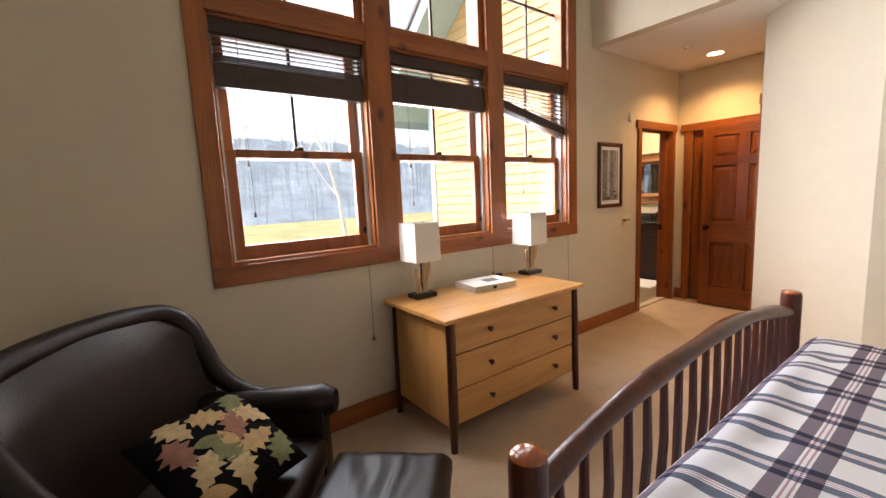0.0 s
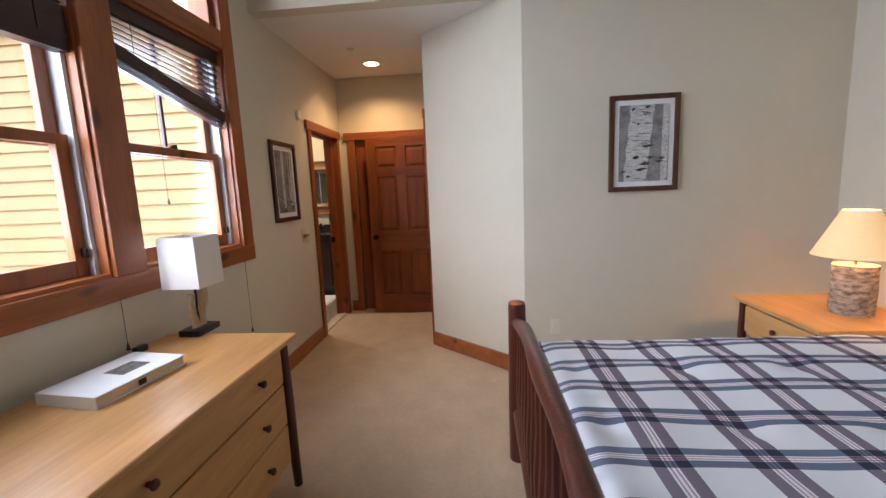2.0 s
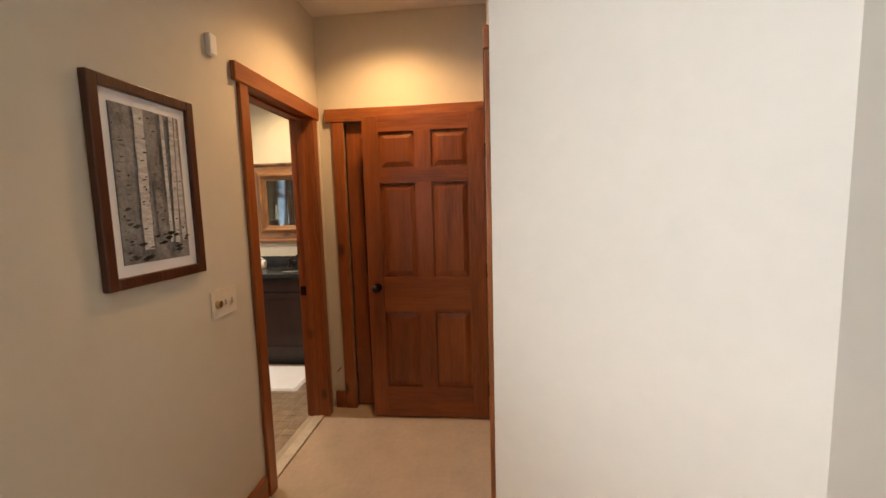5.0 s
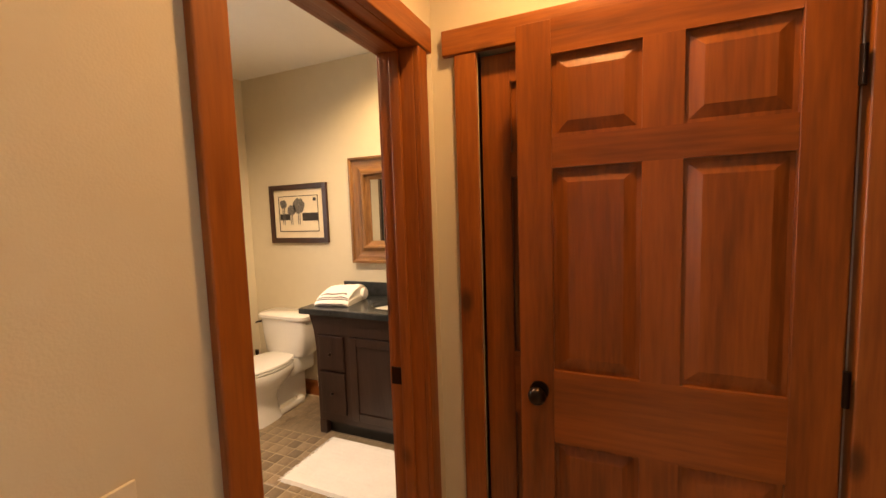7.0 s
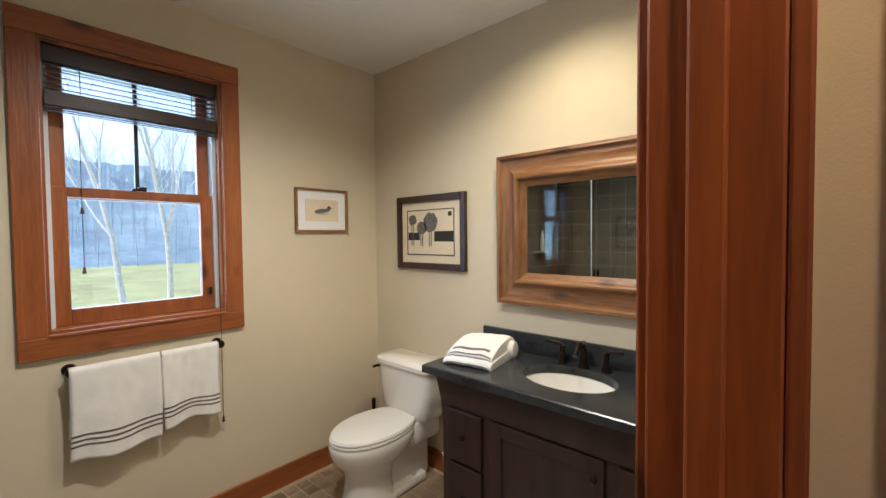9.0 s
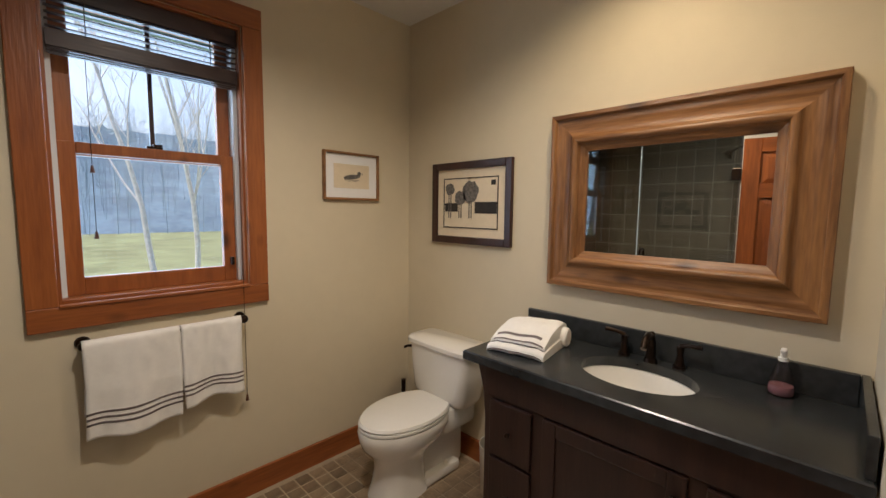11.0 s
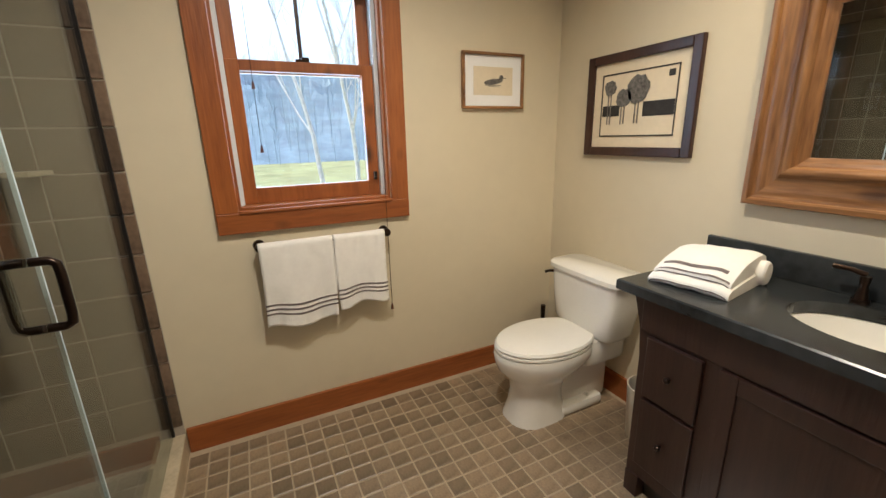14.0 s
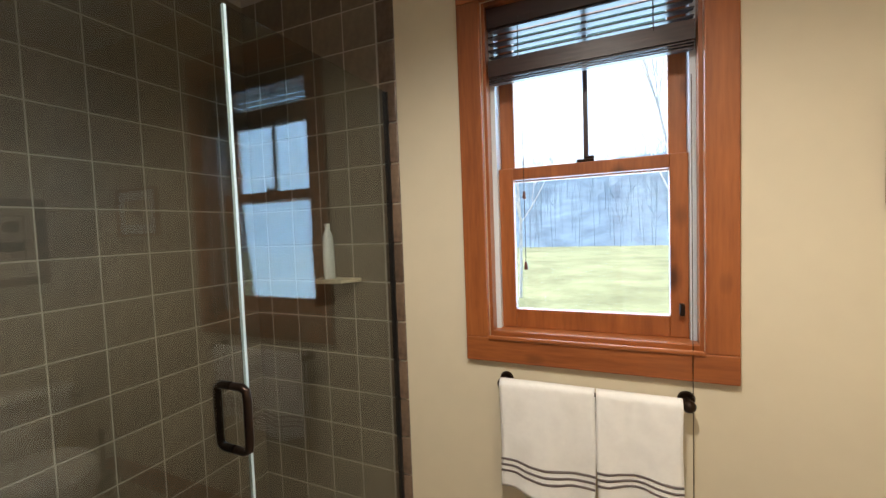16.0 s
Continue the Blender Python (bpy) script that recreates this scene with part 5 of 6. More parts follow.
def house_art(f, x0, x1, z0, z1):
    W, H = x1 - x0, z1 - z0
    part("print", boxes((x0, x1, -0.012, -0.010, z0, z1)), CREAMPAPER, f)
    part("print_border", boxes((x0, x1, -0.014, -0.012, z0, z0 + 0.006), (x0, x1, -0.014, -0.012, z1 - 0.006, z1), (x0, x0 + 0.006, -0.014, -0.012, z0, z1), (x1 - 0.006, x1, -0.014, -0.012, z0, z1)), INK, f)
    part("printed_barn", B(x0 + 0.6 * W, x1 - 0.02 * W, -0.0138, -0.012, z0 + 0.3 * H, z0 + 0.52 * H), INK, f)
    part("printed_barn", B(x0 + 0.03 * W, x0 + 0.28 * W, -0.0138, -0.012, z0 + 0.33 * H, z0 + 0.5 * H), INK, f)
    rnd = random.Random(2)
    for tx, tz, r in ((0.13, 0.78, 0.085), (0.33, 0.6, 0.10), (0.52, 0.72, 0.15)):
        bm = bmesh.new()
        pts = [(x0 + tx * W + r * W * (1 + rnd.uniform(-0.12, 0.12)) * math.cos(a), z0 + tz * H + r * W * (1 + rnd.uniform(-0.12, 0.12)) * math.sin(a)) for a in [2 * math.pi * k / 18 for k in range(18)]]
        loft(bm, [[(x, y, z) for x, z in pts] for y in (-0.0142, -0.0155)])
        for q in (-0.02, 0.02):
            box(bm, x0 + (tx + q) * W - 0.003, x0 + (tx + q) * W + 0.003, -0.0152, -0.0142, z0 + 0.2 * H, z0 + tz * H)
        part("printed_tree", bm, INKGREY, f)
    part("printed_seal", B(x1 - 0.12 * W, x1 - 0.05 * W, -0.0138, -0.012, z1 - 0.16 * H, z1 - 0.07 * H), INK, f)


def duck_art(f, x0, x1, z0, z1):
    W, H = x1 - x0, z1 - z0
    part("print", B(x0, x1, -0.012, -0.010, z0, z1), CREAMPAPER, f)
    bm = bmesh.new()
    cx, cz = x0 + 0.5 * W, z0 + 0.48 * H
    loft(bm, [[(cx + 0.24 * W * math.cos(a), y, cz + 0.10 * H * math.sin(a) + 0.03 * W * math.cos(a)) for a in [2 * math.pi * k / 20 for k in range(20)]] for y in (-0.012, -0.0135)])
    rod(bm, (cx + 0.2 * W, -0.0125, cz + 0.15 * H), (cx + 0.2 * W, -0.0138, cz + 0.15 * H), 0.055 * W, seg=14)
    box(bm, cx + 0.15 * W, cx + 0.21 * W, -0.0132, -0.0122, cz, cz + 0.15 * H)
    box(bm, cx + 0.24 * W, cx + 0.32 * W, -0.013, -0.0122, cz + 0.13 * H, cz + 0.155 * H)
    part("printed_duck", bm, INKGREY, f)
    part("printed_water", boxes((cx - 0.22 * W, cx + 0.2 * W, -0.013, -0.012, cz - 0.14 * H, cz - 0.12 * H), (cx - 0.12 * W, cx + 0.14 * W, -0.013, -0.012, cz - 0.18 * H, cz - 0.165 * H)), INKGREY, f)


framed_picture("framed_print", pose(BX, 5.003, 1.288, 0, 0, -90), 0.598, 0.478, 0.042, 0.05, FRAMEDARK, CREAMPAPER, house_art, "dark framed print of trees before farm buildings")
framed_picture("framed_print", pose(6.735, BN, 1.537, 0, 0, 0), 0.378, 0.277, 0.014, 0.055, MIRRORWOOD[0], PAPER, duck_art, "small framed print of a swimming duck")


def toilet():
    t = thing("toilet", 7.0, 4.745, 0, "white two-piece toilet with closed lid", "toilet")
    bm = bmesh.new()
    loft(bm, [oval(-0.125, 0, 0, 0.165, 0.128, 32, 2.6), oval(-0.125, 0, 0.02, 0.16, 0.124, 32, 2.5), oval(-0.125, 0, 0.09, 0.142, 0.108, 32, 2.4), oval(-0.12, 0, 0.16, 0.138, 0.104, 32, 2.3), oval(-0.115, 0, 0.215, 0.155, 0.116, 32, 2.2), oval(-0.10, 0, 0.255, 0.20, 0.14, 32, 2.1), oval(-0.085, 0, 0.295, 0.25, 0.17, 32), oval(-0.075, 0, 0.335, 0.275, 0.184, 32), oval(-0.075, 0, 0.37, 0.28, 0.187, 32), oval(-0.075, 0, 0.385, 0.274, 0.183, 32)])
    part("bowl", bm, PORCELAIN, t, smooth=True)
    part("rear_deck", B(0.08, 0.345, -0.14, 0.14, 0.26, 0.40, bevel=0.03), PORCELAIN, t, smooth=True)
    part("pedestal_back", B(-0.03, 0.31, -0.068, 0.068, 0.0, 0.30, bevel=0.03), PORCELAIN, t, smooth=True)
    bm = bmesh.new()
    loft(bm, [oval(-0.075, 0, 0.387, 0.268, 0.178, 32), oval(-0.075, 0, 0.392, 0.276, 0.184, 32), oval(-0.075, 0, 0.402, 0.276, 0.184, 32), oval(-0.075, 0, 0.405, 0.27, 0.18, 32)])
    part("seat", bm, PORCELAIN, t, smooth=True)
    bm = bmesh.new()
    loft(bm, [oval(-0.072, 0, 0.408, 0.272, 0.181, 32), oval(-0.072, 0, 0.416, 0.278, 0.185, 32), oval(-0.072, 0, 0.428, 0.268, 0.178, 32), oval(-0.072, 0, 0.434, 0.20, 0.13, 32)])
    part("lid", bm, PORCELAIN, t, smooth=True)
    bm = bmesh.new()
    loft(bm, [oval(0.235, 0, 0.40, 0.085, 0.185, 32, 5), oval(0.235, 0, 0.43, 0.10, 0.205, 32, 5), oval(0.24, 0, 0.58, 0.108, 0.222, 32, 6), oval(0.24, 0, 0.70, 0.112, 0.232, 32, 6)])
    part("tank", bm, PORCELAIN, t, smooth=True)
    bm = bmesh.new()
    loft(bm, [oval(0.238, 0, 0.70, 0.118, 0.238, 32, 6), oval(0.238, 0, 0.705, 0.124, 0.246, 32, 6), oval(0.238, 0, 0.727, 0.124, 0.246, 32, 6), oval(0.238, 0, 0.738, 0.112, 0.235, 32, 6)])
    part("tank_lid", bm, PORCELAIN, t, smooth=True)
    bm = bmesh.new()
    tube(bm, [(0.155, 0.222, 0.665), (0.135, 0.236, 0.665), (0.112, 0.238, 0.662)], [0.009, 0.007, 0.008], seg=8)
    part("flush_lever", bm, BRONZE, t, smooth=True)
    for s in (-1, 1):
        part("bolt_cap", rod(bmesh.new(), (0.15, s * 0.085, 0.06), (0.15, s * 0.085, 0.078), 0.014, 0.008, seg=12), PORCELAIN, t, smooth=True)
        part("base_flange", B(-0.03, 0.24, s * 0.075 - 0.042, s * 0.075 + 0.042, 0, 0.062, bevel=0.022), PORCELAIN, t, smooth=True)


toilet()
vb = thing("toilet_brush", 7.22, 5.12, -0.004, "dark toilet brush standing in the corner", "toilet brush")
part("holder", rod(bmesh.new(), (0, 0, 0), (0, 0, 0.12), 0.05, 0.045, seg=18), BRONZE, vb, smooth=True)
part("brush_handle", rod(bmesh.new(), (0, 0, 0.12), (0, 0, 0.39), 0.009, 0.015, seg=10), BRONZE, vb, smooth=True)
tp = thing("waste_bin", 7.22, 4.36, -0.004, "small white bin between toilet and vanity", "bin")
bm = bmesh.new()
loft(bm, [oval(0, 0, z, r, r, 24) for z, r in ((0, 0.075), (0.01, 0.08), (0.27, 0.092), (0.275, 0.094), (0.275, 0.088), (0.02, 0.074))])
part("bucket", bm, PLASTIC, tp, smooth=True)


def towel_bar():
    b = thing("towel_bar", 5.69, BN, 0.945, "dark bronze towel bar under the window", "towel bar")
    part("bar", rod(bmesh.new(), (0, -0.06, 0), (0.585, -0.06, 0), 0.008, seg=12), BRONZE, b, smooth=True)
    for x in (0, 0.585):
        bm = bmesh.new()
        rod(bm, (x, 0, 0), (x, -0.01, 0), 0.026, 0.022, seg=18)
        rod(bm, (x, -0.01, 0), (x, -0.055, 0), 0.010, seg=12)
        bmesh.ops.create_uvsphere(bm, u_segments=16, v_segments=10, radius=0.020, matrix=Matrix.Translation((x, -0.06, 0)))
        part("bracket", bm, BRONZE, b, "round bronze bracket", smooth=True)


towel_bar()


def hanging_towel(x0, w, front, back, seed, label):
    """A towel folded over the bar; three grey stripes near its hem."""
    t = thing("hand_towel", x0, BN - 0.06, 0.945, label, "towel", group="towels on the bar")
    nx = 22
    def sheet(y_off, z_from, z_to, steps, sgn):
        rows = []
        for j in range(steps + 1):
            f = j / steps
            z = z_from + (z_to - z_from) * f
            rows.append([(w * (i / nx) + 0.006 * math.sin(seed + 3 * f) * f, y_off + sgn * (0.010 * f * math.sin(i / nx * 9 + seed) + 0.004 * noise.noise(Vector((i * 0.4, f * 5, seed)))), z + (0.012 * math.sin(i / nx * 7 + seed) * f * f)) for i in range(nx + 1)])
        return rows
    front_rows = sheet(-0.018, 0.0, -front, 34, 1)
    top_rows = [[(w * i / nx, -0.018 * math.cos(math.pi * k / 8), 0.018 * math.sin(math.pi * k / 8)) for i in range(nx + 1)] for k in range(1, 8)]
    back_rows = sheet(0.018, 0.0, -back, 20, 1)
    def skin(name, rows, material, lift=0.0, solid=0.008, label_=""):
        bm = bmesh.new()
        vs = [[bm.verts.new((x, y - lift, z)) for x, y, z in r] for r in rows]
        for a, b in zip(vs, vs[1:]):
            for i in range(nx):
                bm.faces.new((a[i], a[i + 1], b[i + 1], b[i]))
        ob = part(name, bm, material, t, label_, smooth=True)
        for p_ in ob.data.polygons:
            p_.use_smooth = True
        md = ob.modifiers.new("thickness", "SOLIDIFY")
        md.thickness, md.offset = solid, 0
    skin("cloth", front_rows[::-1] + top_rows + back_rows, TOWEL)
    for k in (24, 26, 28):
        a, b = front_rows[k], front_rows[k + 1]
        mid = [tuple((p + 0.75 * (q - p)) for p, q in zip(u, v)) for u, v in zip(a, b)]
        skin("stripe", [a, mid], STRIPE, lift=0.0045, solid=0.002, label_="woven grey stripe")


hanging_towel(5.682, 0.322, 0.385, 0.30, 1.0, "white towel with three grey stripes on the bar")
hanging_towel(6.008, 0.25, 0.342, 0.28, 4.2, "smaller white towel with three grey stripes on the bar")


def rug(x0, x1, y0, y1, label):
    r = thing("bath_mat", x0, y0, 0.0, label, "bath mat", group="white bath mats")
    bm = bmesh.new()
    nx, ny = 40, 50
    g = {}
    for i in range(nx + 1):
        for j in range(ny + 1):
            u, v = i / nx, j / ny
            e = min(u, 1 - u) * (x1 - x0), min(v, 1 - v) * (y1 - y0)
            h = 0.017 * min(1, min(e) / 0.012) + 0.003 * math.sin(u * (x1 - x0) * 2 * math.pi / 0.035) + 0.002 * noise.noise(Vector((i, j, 0)) * 0.3)
            g[i, j] = bm.verts.new((u * (x1 - x0) + 0.004 * noise.noise(Vector((0, j * 0.5, 2))), v * (y1 - y0) + 0.004 * noise.noise(Vector((i * 0.5, 0, 5))), max(0.001, h)))
    for i in range(nx):
        for j in range(ny):
            bm.faces.new((g[i, j], g[i + 1, j], g[i + 1, j + 1], g[i, j + 1]))
    part("woven_top", bm, MAT_RUG, r, smooth=True)
    bm = bmesh.new()
    rnd = random.Random(5)
    for side in (0, y1 - y0):
        s = -1 if side == 0 else 1
        for k in range(46):
            x = (x1 - x0) * (k + 0.5) / 46
            rod(bm, (x, side, 0.006), (x + rnd.uniform(-0.006, 0.006), side + s * rnd.uniform(0.012, 0.022), 0.003), 0.0025, 0.0015, seg=5)
    tagged(part("fringe", bm, MAT_RUG, r), kind="stuff")


rug(6.385, 6.865, 3.34, 4.06, "white ribbed cotton bath mat before the vanity")
rug(5.30, 5.735, 3.95, 4.60, "white cotton bath mat beside the shower")

# ---- shower ----
GX = 5.215
sg = thing("shower_enclosure", GX, 3.76, 0.10, "frameless clear glass shower door and panel", "shower glass")
dpanel = part("glass_door", B(-0.004, 0.004, 0.01, 0.745, 0.012, 1.98), SHGLASS, sg, "clear glass door")
fpanel = part("fixed_panel", B(-0.0042, 0.0042, 0.752, BN - 3.762, 0.002, 1.98), SHGLASS, sg, "clear fixed glass panel")
part("glass_edge", B(-0.0045, 0.0045, 0.745, 0.752, 0.012, 1.98), GLASSEDGE, sg, "bright polished glass edge")
part("wall_channel", B(-0.010, 0.010, BN - 3.775, BN - 3.761, 0.002, 1.98), BLACK, sg, "dark metal wall channel")
for o in (dpanel, fpanel):
    o.visible_shadow = False
for s in (1, -1):
    bm = bmesh.new()
    y, z0, z1, o_ = 0.705, 0.89, 1.05, s * 0.052
    pts = [(s * 0.004, y, z0), (o_ * 0.7, y, z0), (o_ * 0.95, y, z0 + 0.008), (o_, y, z0 + 0.03), (o_, y, z1 - 0.03), (o_ * 0.95, y, z1 - 0.008), (o_ * 0.7, y, z1), (s * 0.004, y, z1)]
    tube(bm, pts, 0.0105, seg=12)
    part("door_handle", bm, BRONZE, dpanel, "dark bronze C-shaped handle", smooth=True)
for z in (0.25, 1.65):
    part("hinge", B(-0.012, 0.012, -0.0005, 0.06, z, z + 0.09, bevel=0.003), BRONZE, sg)
cb = structure("shower_curb", B(5.15, 5.268, 3.76, BN, -0.01, 0.10, bevel=0.006), STONE, "pale stone curb of the shower", "curb")
structure("floor_shower", B(4.40, 5.15, 3.76, BN, -0.03, 0.01), SHGROUT, "shower floor in taupe tile", "floor")
sw = structure("wall_shower_west", B(4.30, 4.4215, 3.76, BN + 0.16, -0.6, BC), SHGROUT, "taupe tiled shower wall with pale grout", "wall")
sn_ = structure("wall_shower_north", B(4.4215, 5.265, BN + 0.0015, BN + 0.16, -0.6, BC), SHGROUT, "taupe tiled shower wall with pale grout", "wall")
ss_ = structure("wall_shower_south", B(4.415, 5.15, 3.76, 3.765, 0, BC), SHTILE, "taupe tiled shower wall", "wall")
sh = thing("corner_shelf", 4.95, BN, 1.30, "small stone corner shelf in the shower", "shelf")
bm = bmesh.new()
loft(bm, [[(-0.12, 0, z), (0.10, 0, z), (0.06, -0.09, z), (-0.06, -0.11, z)] for z in (0, 0.016)])
part("slab", bm, STONE, sh)
bt = thing("shampoo_bottle", 4.92, BN - 0.05, 1.316, "white shampoo bottle on the shower shelf", "bottle")
bm = bmesh.new()
loft(bm, [oval(0, 0, z, r * 0.7, r, 20) for z, r in ((0, 0.026), (0.01, 0.03), (0.12, 0.03), (0.19, 0.024), (0.215, 0.012), (0.22, 0.011))])
part("body", bm, WHITE, bt, smooth=True)
part("cap", rod(bmesh.new(), (0, 0, 0.22), (0, 0, 0.24), 0.012, seg=14), WHITE, bt, smooth=True)
hd = thing("shower_fixture", 4.78, 3.765, 2.05, "dark bronze shower head on a bent arm", "shower head")
bm = bmesh.new()
tube(bm, [(0, 0, 0), (0, 0.08, 0.02), (0, 0.15, -0.02)], 0.01, seg=10)
part("arm", bm, BRONZE, hd, smooth=True)
part("rose", rod(bmesh.new(), (0, 0.145, -0.015), (0, 0.18, -0.06), 0.02, 0.055, seg=20), BRONZE, hd, smooth=True)

# ---- outdoors ----
G = -0.75
structure("ground", B(-300, 300, NT, 300, G - 0.4, G), GRASS, "yellow-green spring lawn reaching to the woods", "lawn")
hs = tagged(new("house_wing"), "yellow clapboard house wing with teal trim", "house")
hs.matrix_world = pose(4.29, NT, G)
part("sheathing", B(-0.02, -0.001, 0.0, 2.36, 0, 5.0), SIDING, hs)
zc = 0.0
bm0 = bmesh.new()
loft(bm0, [[(-0.046, y, 0.0), (-0.021, y, 0.0), (-0.021, y, 0.118), (-0.028, y, 0.118)] for y in (0.02, 2.27)])
me_clap = finish(bm0, "clapboard", SIDING)
for k in range(46):
    o = new("clapboard", me_clap)
    o.parent = hs
    o.location = (0, 0, 0.108 * k)
part("corner_board", boxes((-0.052, 0.0, 2.27, 2.38, 0, 3.6), (0, 0.11, 2.361, 2.38, 0, 3.6), bevel=0.004), TEAL, hs, "teal corner board")
bm = bmesh.new()
prof = [(3.05, 3.28), (3.05, 3.50), (0.0, 5.9), (0.0, 5.68)]
loft(bm, [[(-0.5, y, z) for y, z in prof], [(-0.46, y, z) for y, z in prof]])
part("rake_board", bm, TEAL, hs, "teal rake board under the roof edge")
bm = bmesh.new()
prof = [(3.05, 3.30), (3.05, 3.36), (0.0, 5.76), (0.0, 5.70)]
loft(bm, [[(-0.46, y, z) for y, z in prof], [(3.4, y, z) for y, z in prof]])
part("soffit", bm, TEAL, hs, "pale teal soffit")
bm = bmesh.new()
prof = [(3.08, 3.47), (3.08, 3.52), (0.0, 5.95), (0.0, 5.90)]
loft(bm, [[(-0.52, y, z) for y, z in prof], [(3.4, y, z) for y, z in prof]])
part("roof", bm, ROOF, hs, "grey shingle roof")
part("eave_fascia", B(-0.46, 3.4, 3.02, 3.05, 3.22, 3.40), TEAL, hs)


def bare_tree(name, x, y, h, r, seed, material, label, levels=3, lean=0.0, fork=0.25):
    """A leafless tree: tapered trunk and limbs that fork into twigs."""
    rnd = random.Random(seed)
    t = thing(name, x, y, G, label, "tree")
    trunk, limbs = bmesh.new(), bmesh.new()

    def grow(p, d, length, rad, lvl):
        pts, rr, q, v = [p], [rad], p.copy(), d.copy()
        steps = 7 if lvl == 0 else 5
        for k in range(steps):
            v = (v + Vector((rnd.uniform(-1, 1), rnd.uniform(-1, 1), rnd.uniform(-0.2, 0.5))) * 0.10).normalized()
            q = q + v * length / steps
            pts.append(q.copy())
            rr.append(rad * (1 - 0.85 * (k + 1) / steps) + 0.004)
        tube(trunk if lvl == 0 else limbs, pts, rr, seg=7 if lvl == 0 else 5)
        if lvl < levels:
            for k in range(7 if lvl == 0 else 4):
                i = rnd.randint(2 if lvl == 0 else 1, steps - 1)
                side = Vector((rnd.uniform(-1, 1), rnd.uniform(-1, 1), rnd.uniform(1.1, 2.3))).normalized()
                grow(pts[i].copy(), side, length * rnd.uniform(0.35, 0.55), rr[i] * 0.42, lvl + 1)

    grow(Vector((0, 0, -0.05)), Vector((lean, 0, 1)).normalized(), h, r, 0)
    part("trunk", trunk, material, t, smooth=True)
    part("crown", limbs, material, t, "bare forking limbs and twigs", smooth=True)


bare_tree("birch_tree", 8.05, 17.3, 8.2, 0.085, 3, BIRCH, "white-barked birch tree, leafless, on the lawn", lean=-0.06)
bare_tree("birch_tree", 9.25, 17.8, 8.5, 0.085, 7, BIRCH, "white-barked birch tree, leafless, on the lawn", lean=0.05)
bare_tree("birch_tree", 3.1, 16.5, 8.5, 0.05, 40, BIRCH, "white-barked birch tree, leafless, by the house", lean=0.03)

# hillside and far woods
bm = bmesh.new()
nx, ny = 90, 14
g = {}
for i in range(nx + 1):
    for j in range(ny + 1):
        x, y = -150 + 320 * i / nx, 46 + 110 * (j / ny)
        f = j / ny
        g[i, j] = bm.verts.new((x, y, G + 24 * f ** 0.8 + (5 * noise.noise(Vector((x * 0.02, y * 0.02, 0))) + 2.2 * noise.noise(Vector((x * 0.25, y * 0.2, 3)))) * min(1, f * 3) - 0.3))
for i in range(nx):
    for j in range(ny):
        bm.faces.new((g[i, j], g[i + 1, j], g[i + 1, j + 1], g[i, j + 1]))
structure("backdrop", bm, HILL, "wooded hillside with blue-grey haze painted into its colour", "hillside")
rnd = random.Random(77)
verts, faces = [], []
for k in range(3000):
    x = rnd.uniform(-60, 90)
    y = 44 + 60 * rnd.random() ** 1.2
    base = G if y < 46 else G + 24 * ((y - 46) / 110) ** 0.8 - 0.6
    h = rnd.uniform(4, 10)
    w = rnd.uniform(0.010, 0.028)
    parts_ = [((x, y, base), (x + rnd.uniform(-0.4, 0.4), y, base + h), w)]
    for q in range(12):
        z = base + h * rnd.uniform(0.15, 0.95)
        parts_.append(((x, y, z), (x + rnd.uniform(-1.8, 1.8), y + rnd.uniform(-1, 1), z + rnd.uniform(0.6, 2.6)), w * 0.5))
    for a, b, ww in parts_:
        n0 = len(verts)
        verts += [(a[0] - ww, a[1], a[2]), (a[0] + ww, a[1], a[2]), (a[0], a[1] + ww, a[2]), b]
        faces += [(n0, n0 + 1, n0 + 3), (n0 + 1, n0 + 2, n0 + 3), (n0 + 2, n0, n0 + 3)]
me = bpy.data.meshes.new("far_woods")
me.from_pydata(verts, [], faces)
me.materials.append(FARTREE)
tagged(new("far_woods", me), "leafless woods along the lawn's edge, haze painted into their grey", "woods", kind="stuff")

# ---- tiles ----


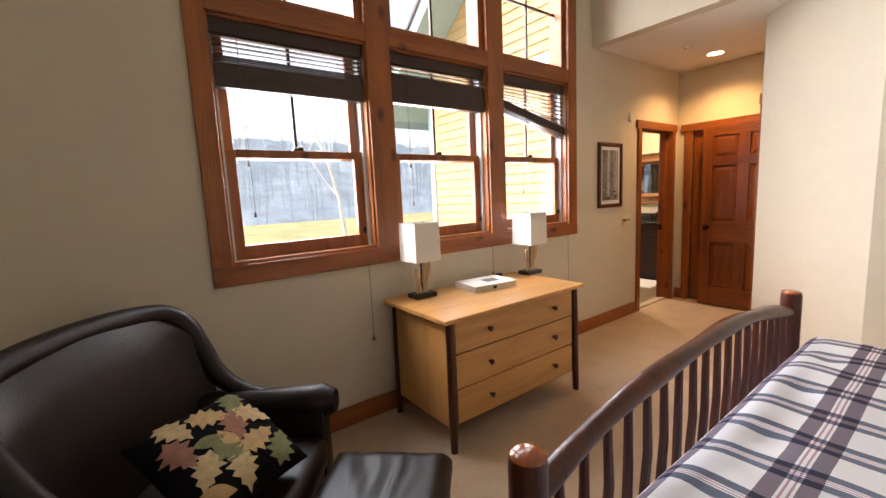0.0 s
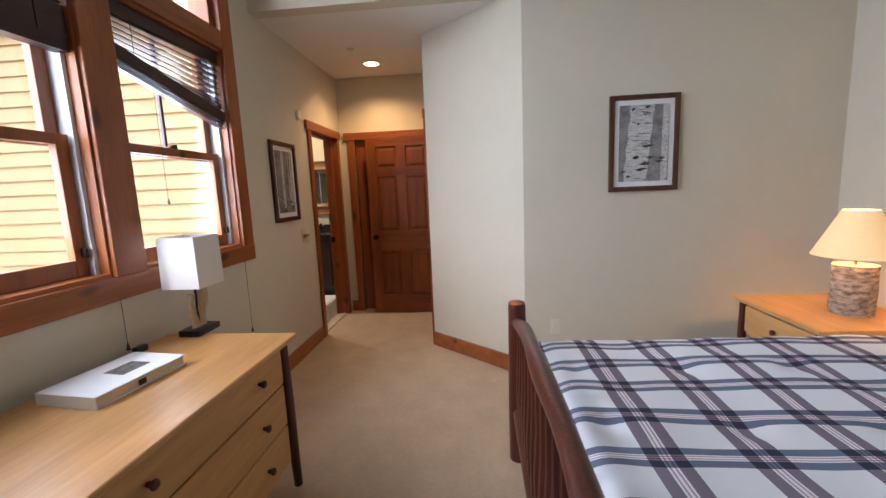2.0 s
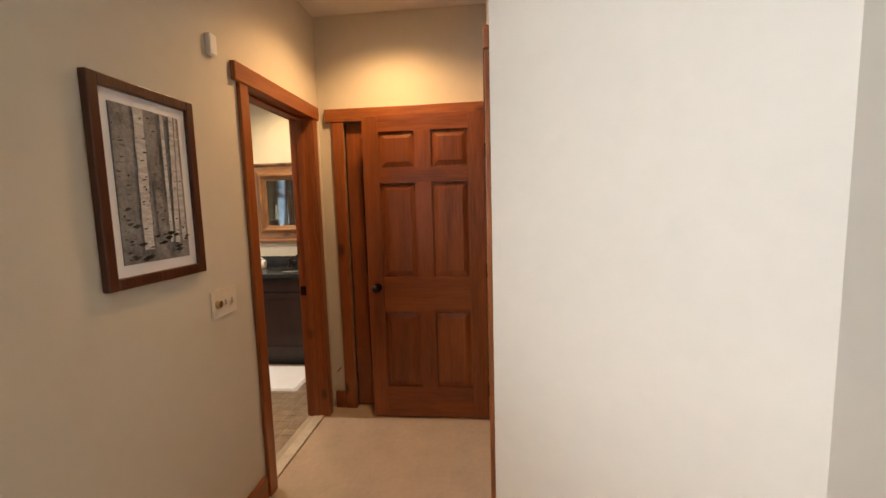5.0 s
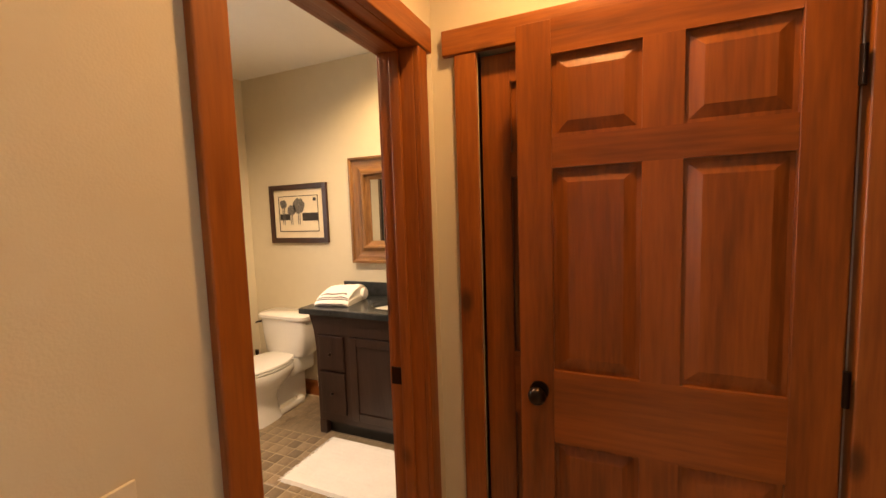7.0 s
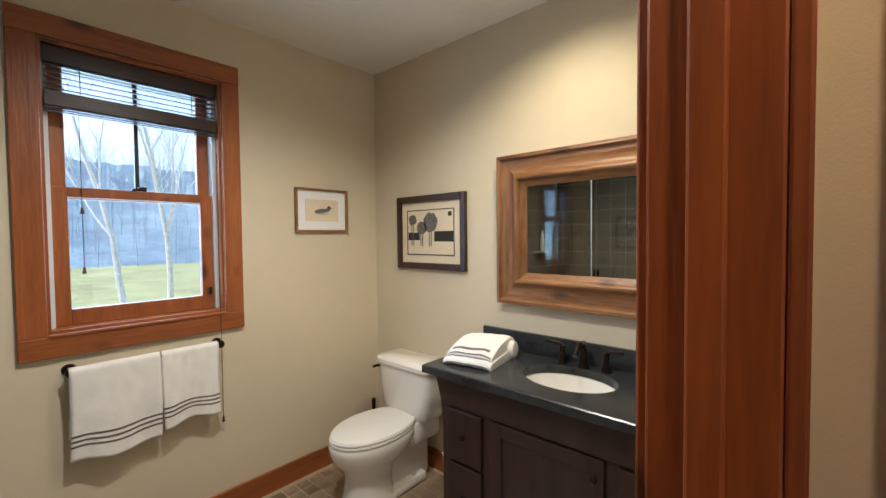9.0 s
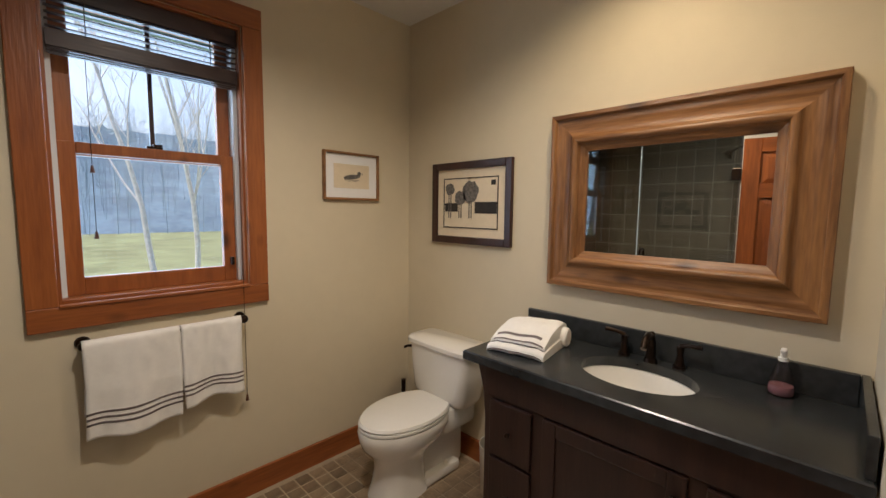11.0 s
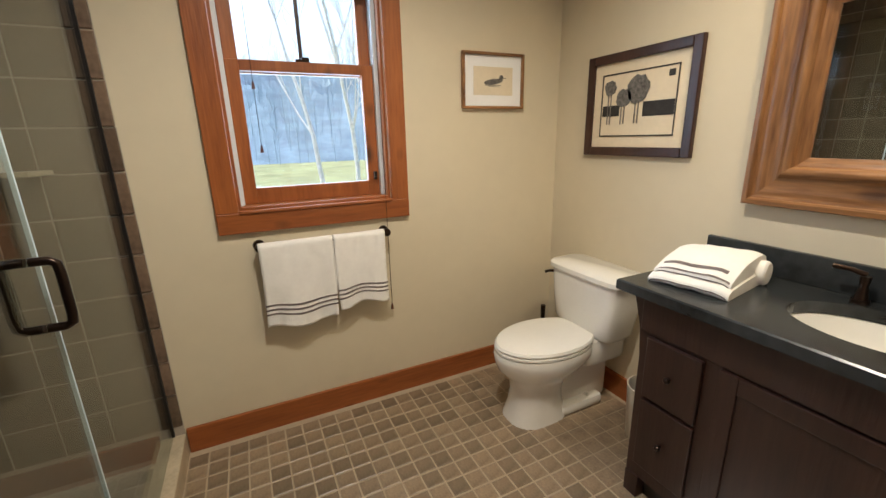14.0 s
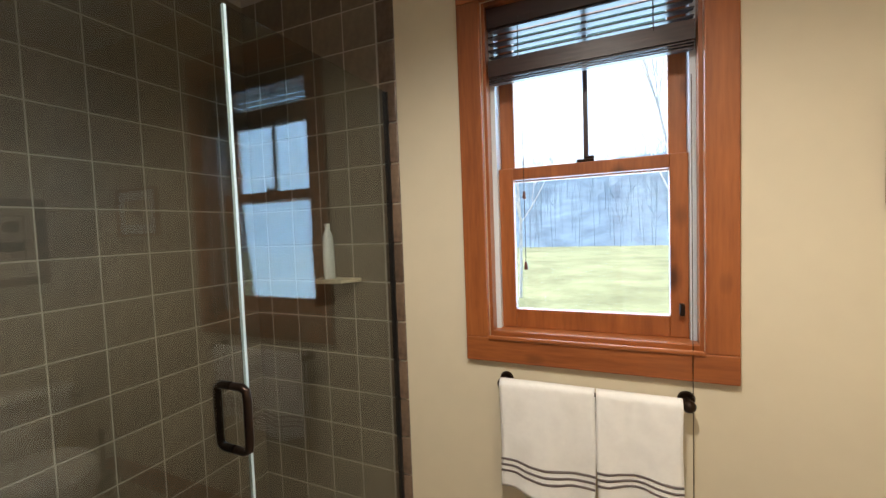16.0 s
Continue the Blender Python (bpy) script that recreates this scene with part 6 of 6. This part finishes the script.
def tile_mesh(name, sx, sy, t, material, bevel=0.004):
    bm = bmesh.new()
    b = bevel
    loft(bm, [[(0, 0, 0), (sx, 0, 0), (sx, sy, 0), (0, sy, 0)], [(0, 0, t - b * 0.6), (sx, 0, t - b * 0.6), (sx, sy, t - b * 0.6), (0, sy, t - b * 0.6)], [(b, b, t), (sx - b, b, t), (sx - b, sy - b, t), (b, sy - b, t)]])
    return finish(bm, name, material)


floor_bath = bpy.data.objects["floor_bath"]
P_, J_ = 0.0826, 0.007
ft = tile_mesh("tile", P_ - J_, P_ - J_, 0.012, TILE)
rnd = random.Random(31)
rest = bmesh.new()
count = 0
for i in range(26):
    for j in range(28):
        x, y = 5.2735 + i * P_, 3.0605 + j * P_
        if x + P_ > BX or y + P_ > BN + 0.02:
            continue
        if x < 6.8 and y > 3.82 and count < 300:
            o = new("tile", ft)
            o.parent = floor_bath
            o.matrix_world = pose(x, y, -0.0095 + rnd.uniform(-0.0008, 0.0008), rnd.uniform(-0.4, 0.4), rnd.uniform(-0.4, 0.4), 0)
            count += 1
        else:
            box(rest, x, x + P_ - J_, y, y + P_ - J_, -0.0095, 0.002)
tagged(part("tile_border", rest, TILE, floor_bath), kind="stuff")
S_ = 0.165
wt = tile_mesh("tile", S_ - 0.005, S_ - 0.005, 0.009, SHTILE, 0.002)
for k in range(1, 16):
    for j in range(9):
        y = 3.775 + j * S_ 
        if y + S_ > BN + 0.012:
            continue
        o = new("tile", wt)
        o.parent = sw
        o.matrix_world = Matrix(((0, 0, 1, 4.4145), (1, 0, 0, y), (0, 1, 0, -0.02 + k * S_), (0, 0, 0, 1)))
    for j in range(5):
        x = 5.178 - (j + 1) * S_
        o = new("tile", wt)
        o.parent = sn_
        o.matrix_world = Matrix(((1, 0, 0, x), (0, 0, -1, BN + 0.0085), (0, 1, 0, -0.02 + k * S_), (0, 0, 0, 1)))
tt = tile_mesh("trim_tile", 0.078, S_ - 0.006, 0.014, SHTRIM, 0.004)
for k in range(1, 16):
    o = new("trim_tile", tt)
    o.parent = sn_
    o.matrix_world = Matrix(((1, 0, 0, 5.184), (0, 0, -1, BN + 0.0085), (0, 1, 0, -0.02 + k * S_), (0, 0, 0, 1)))
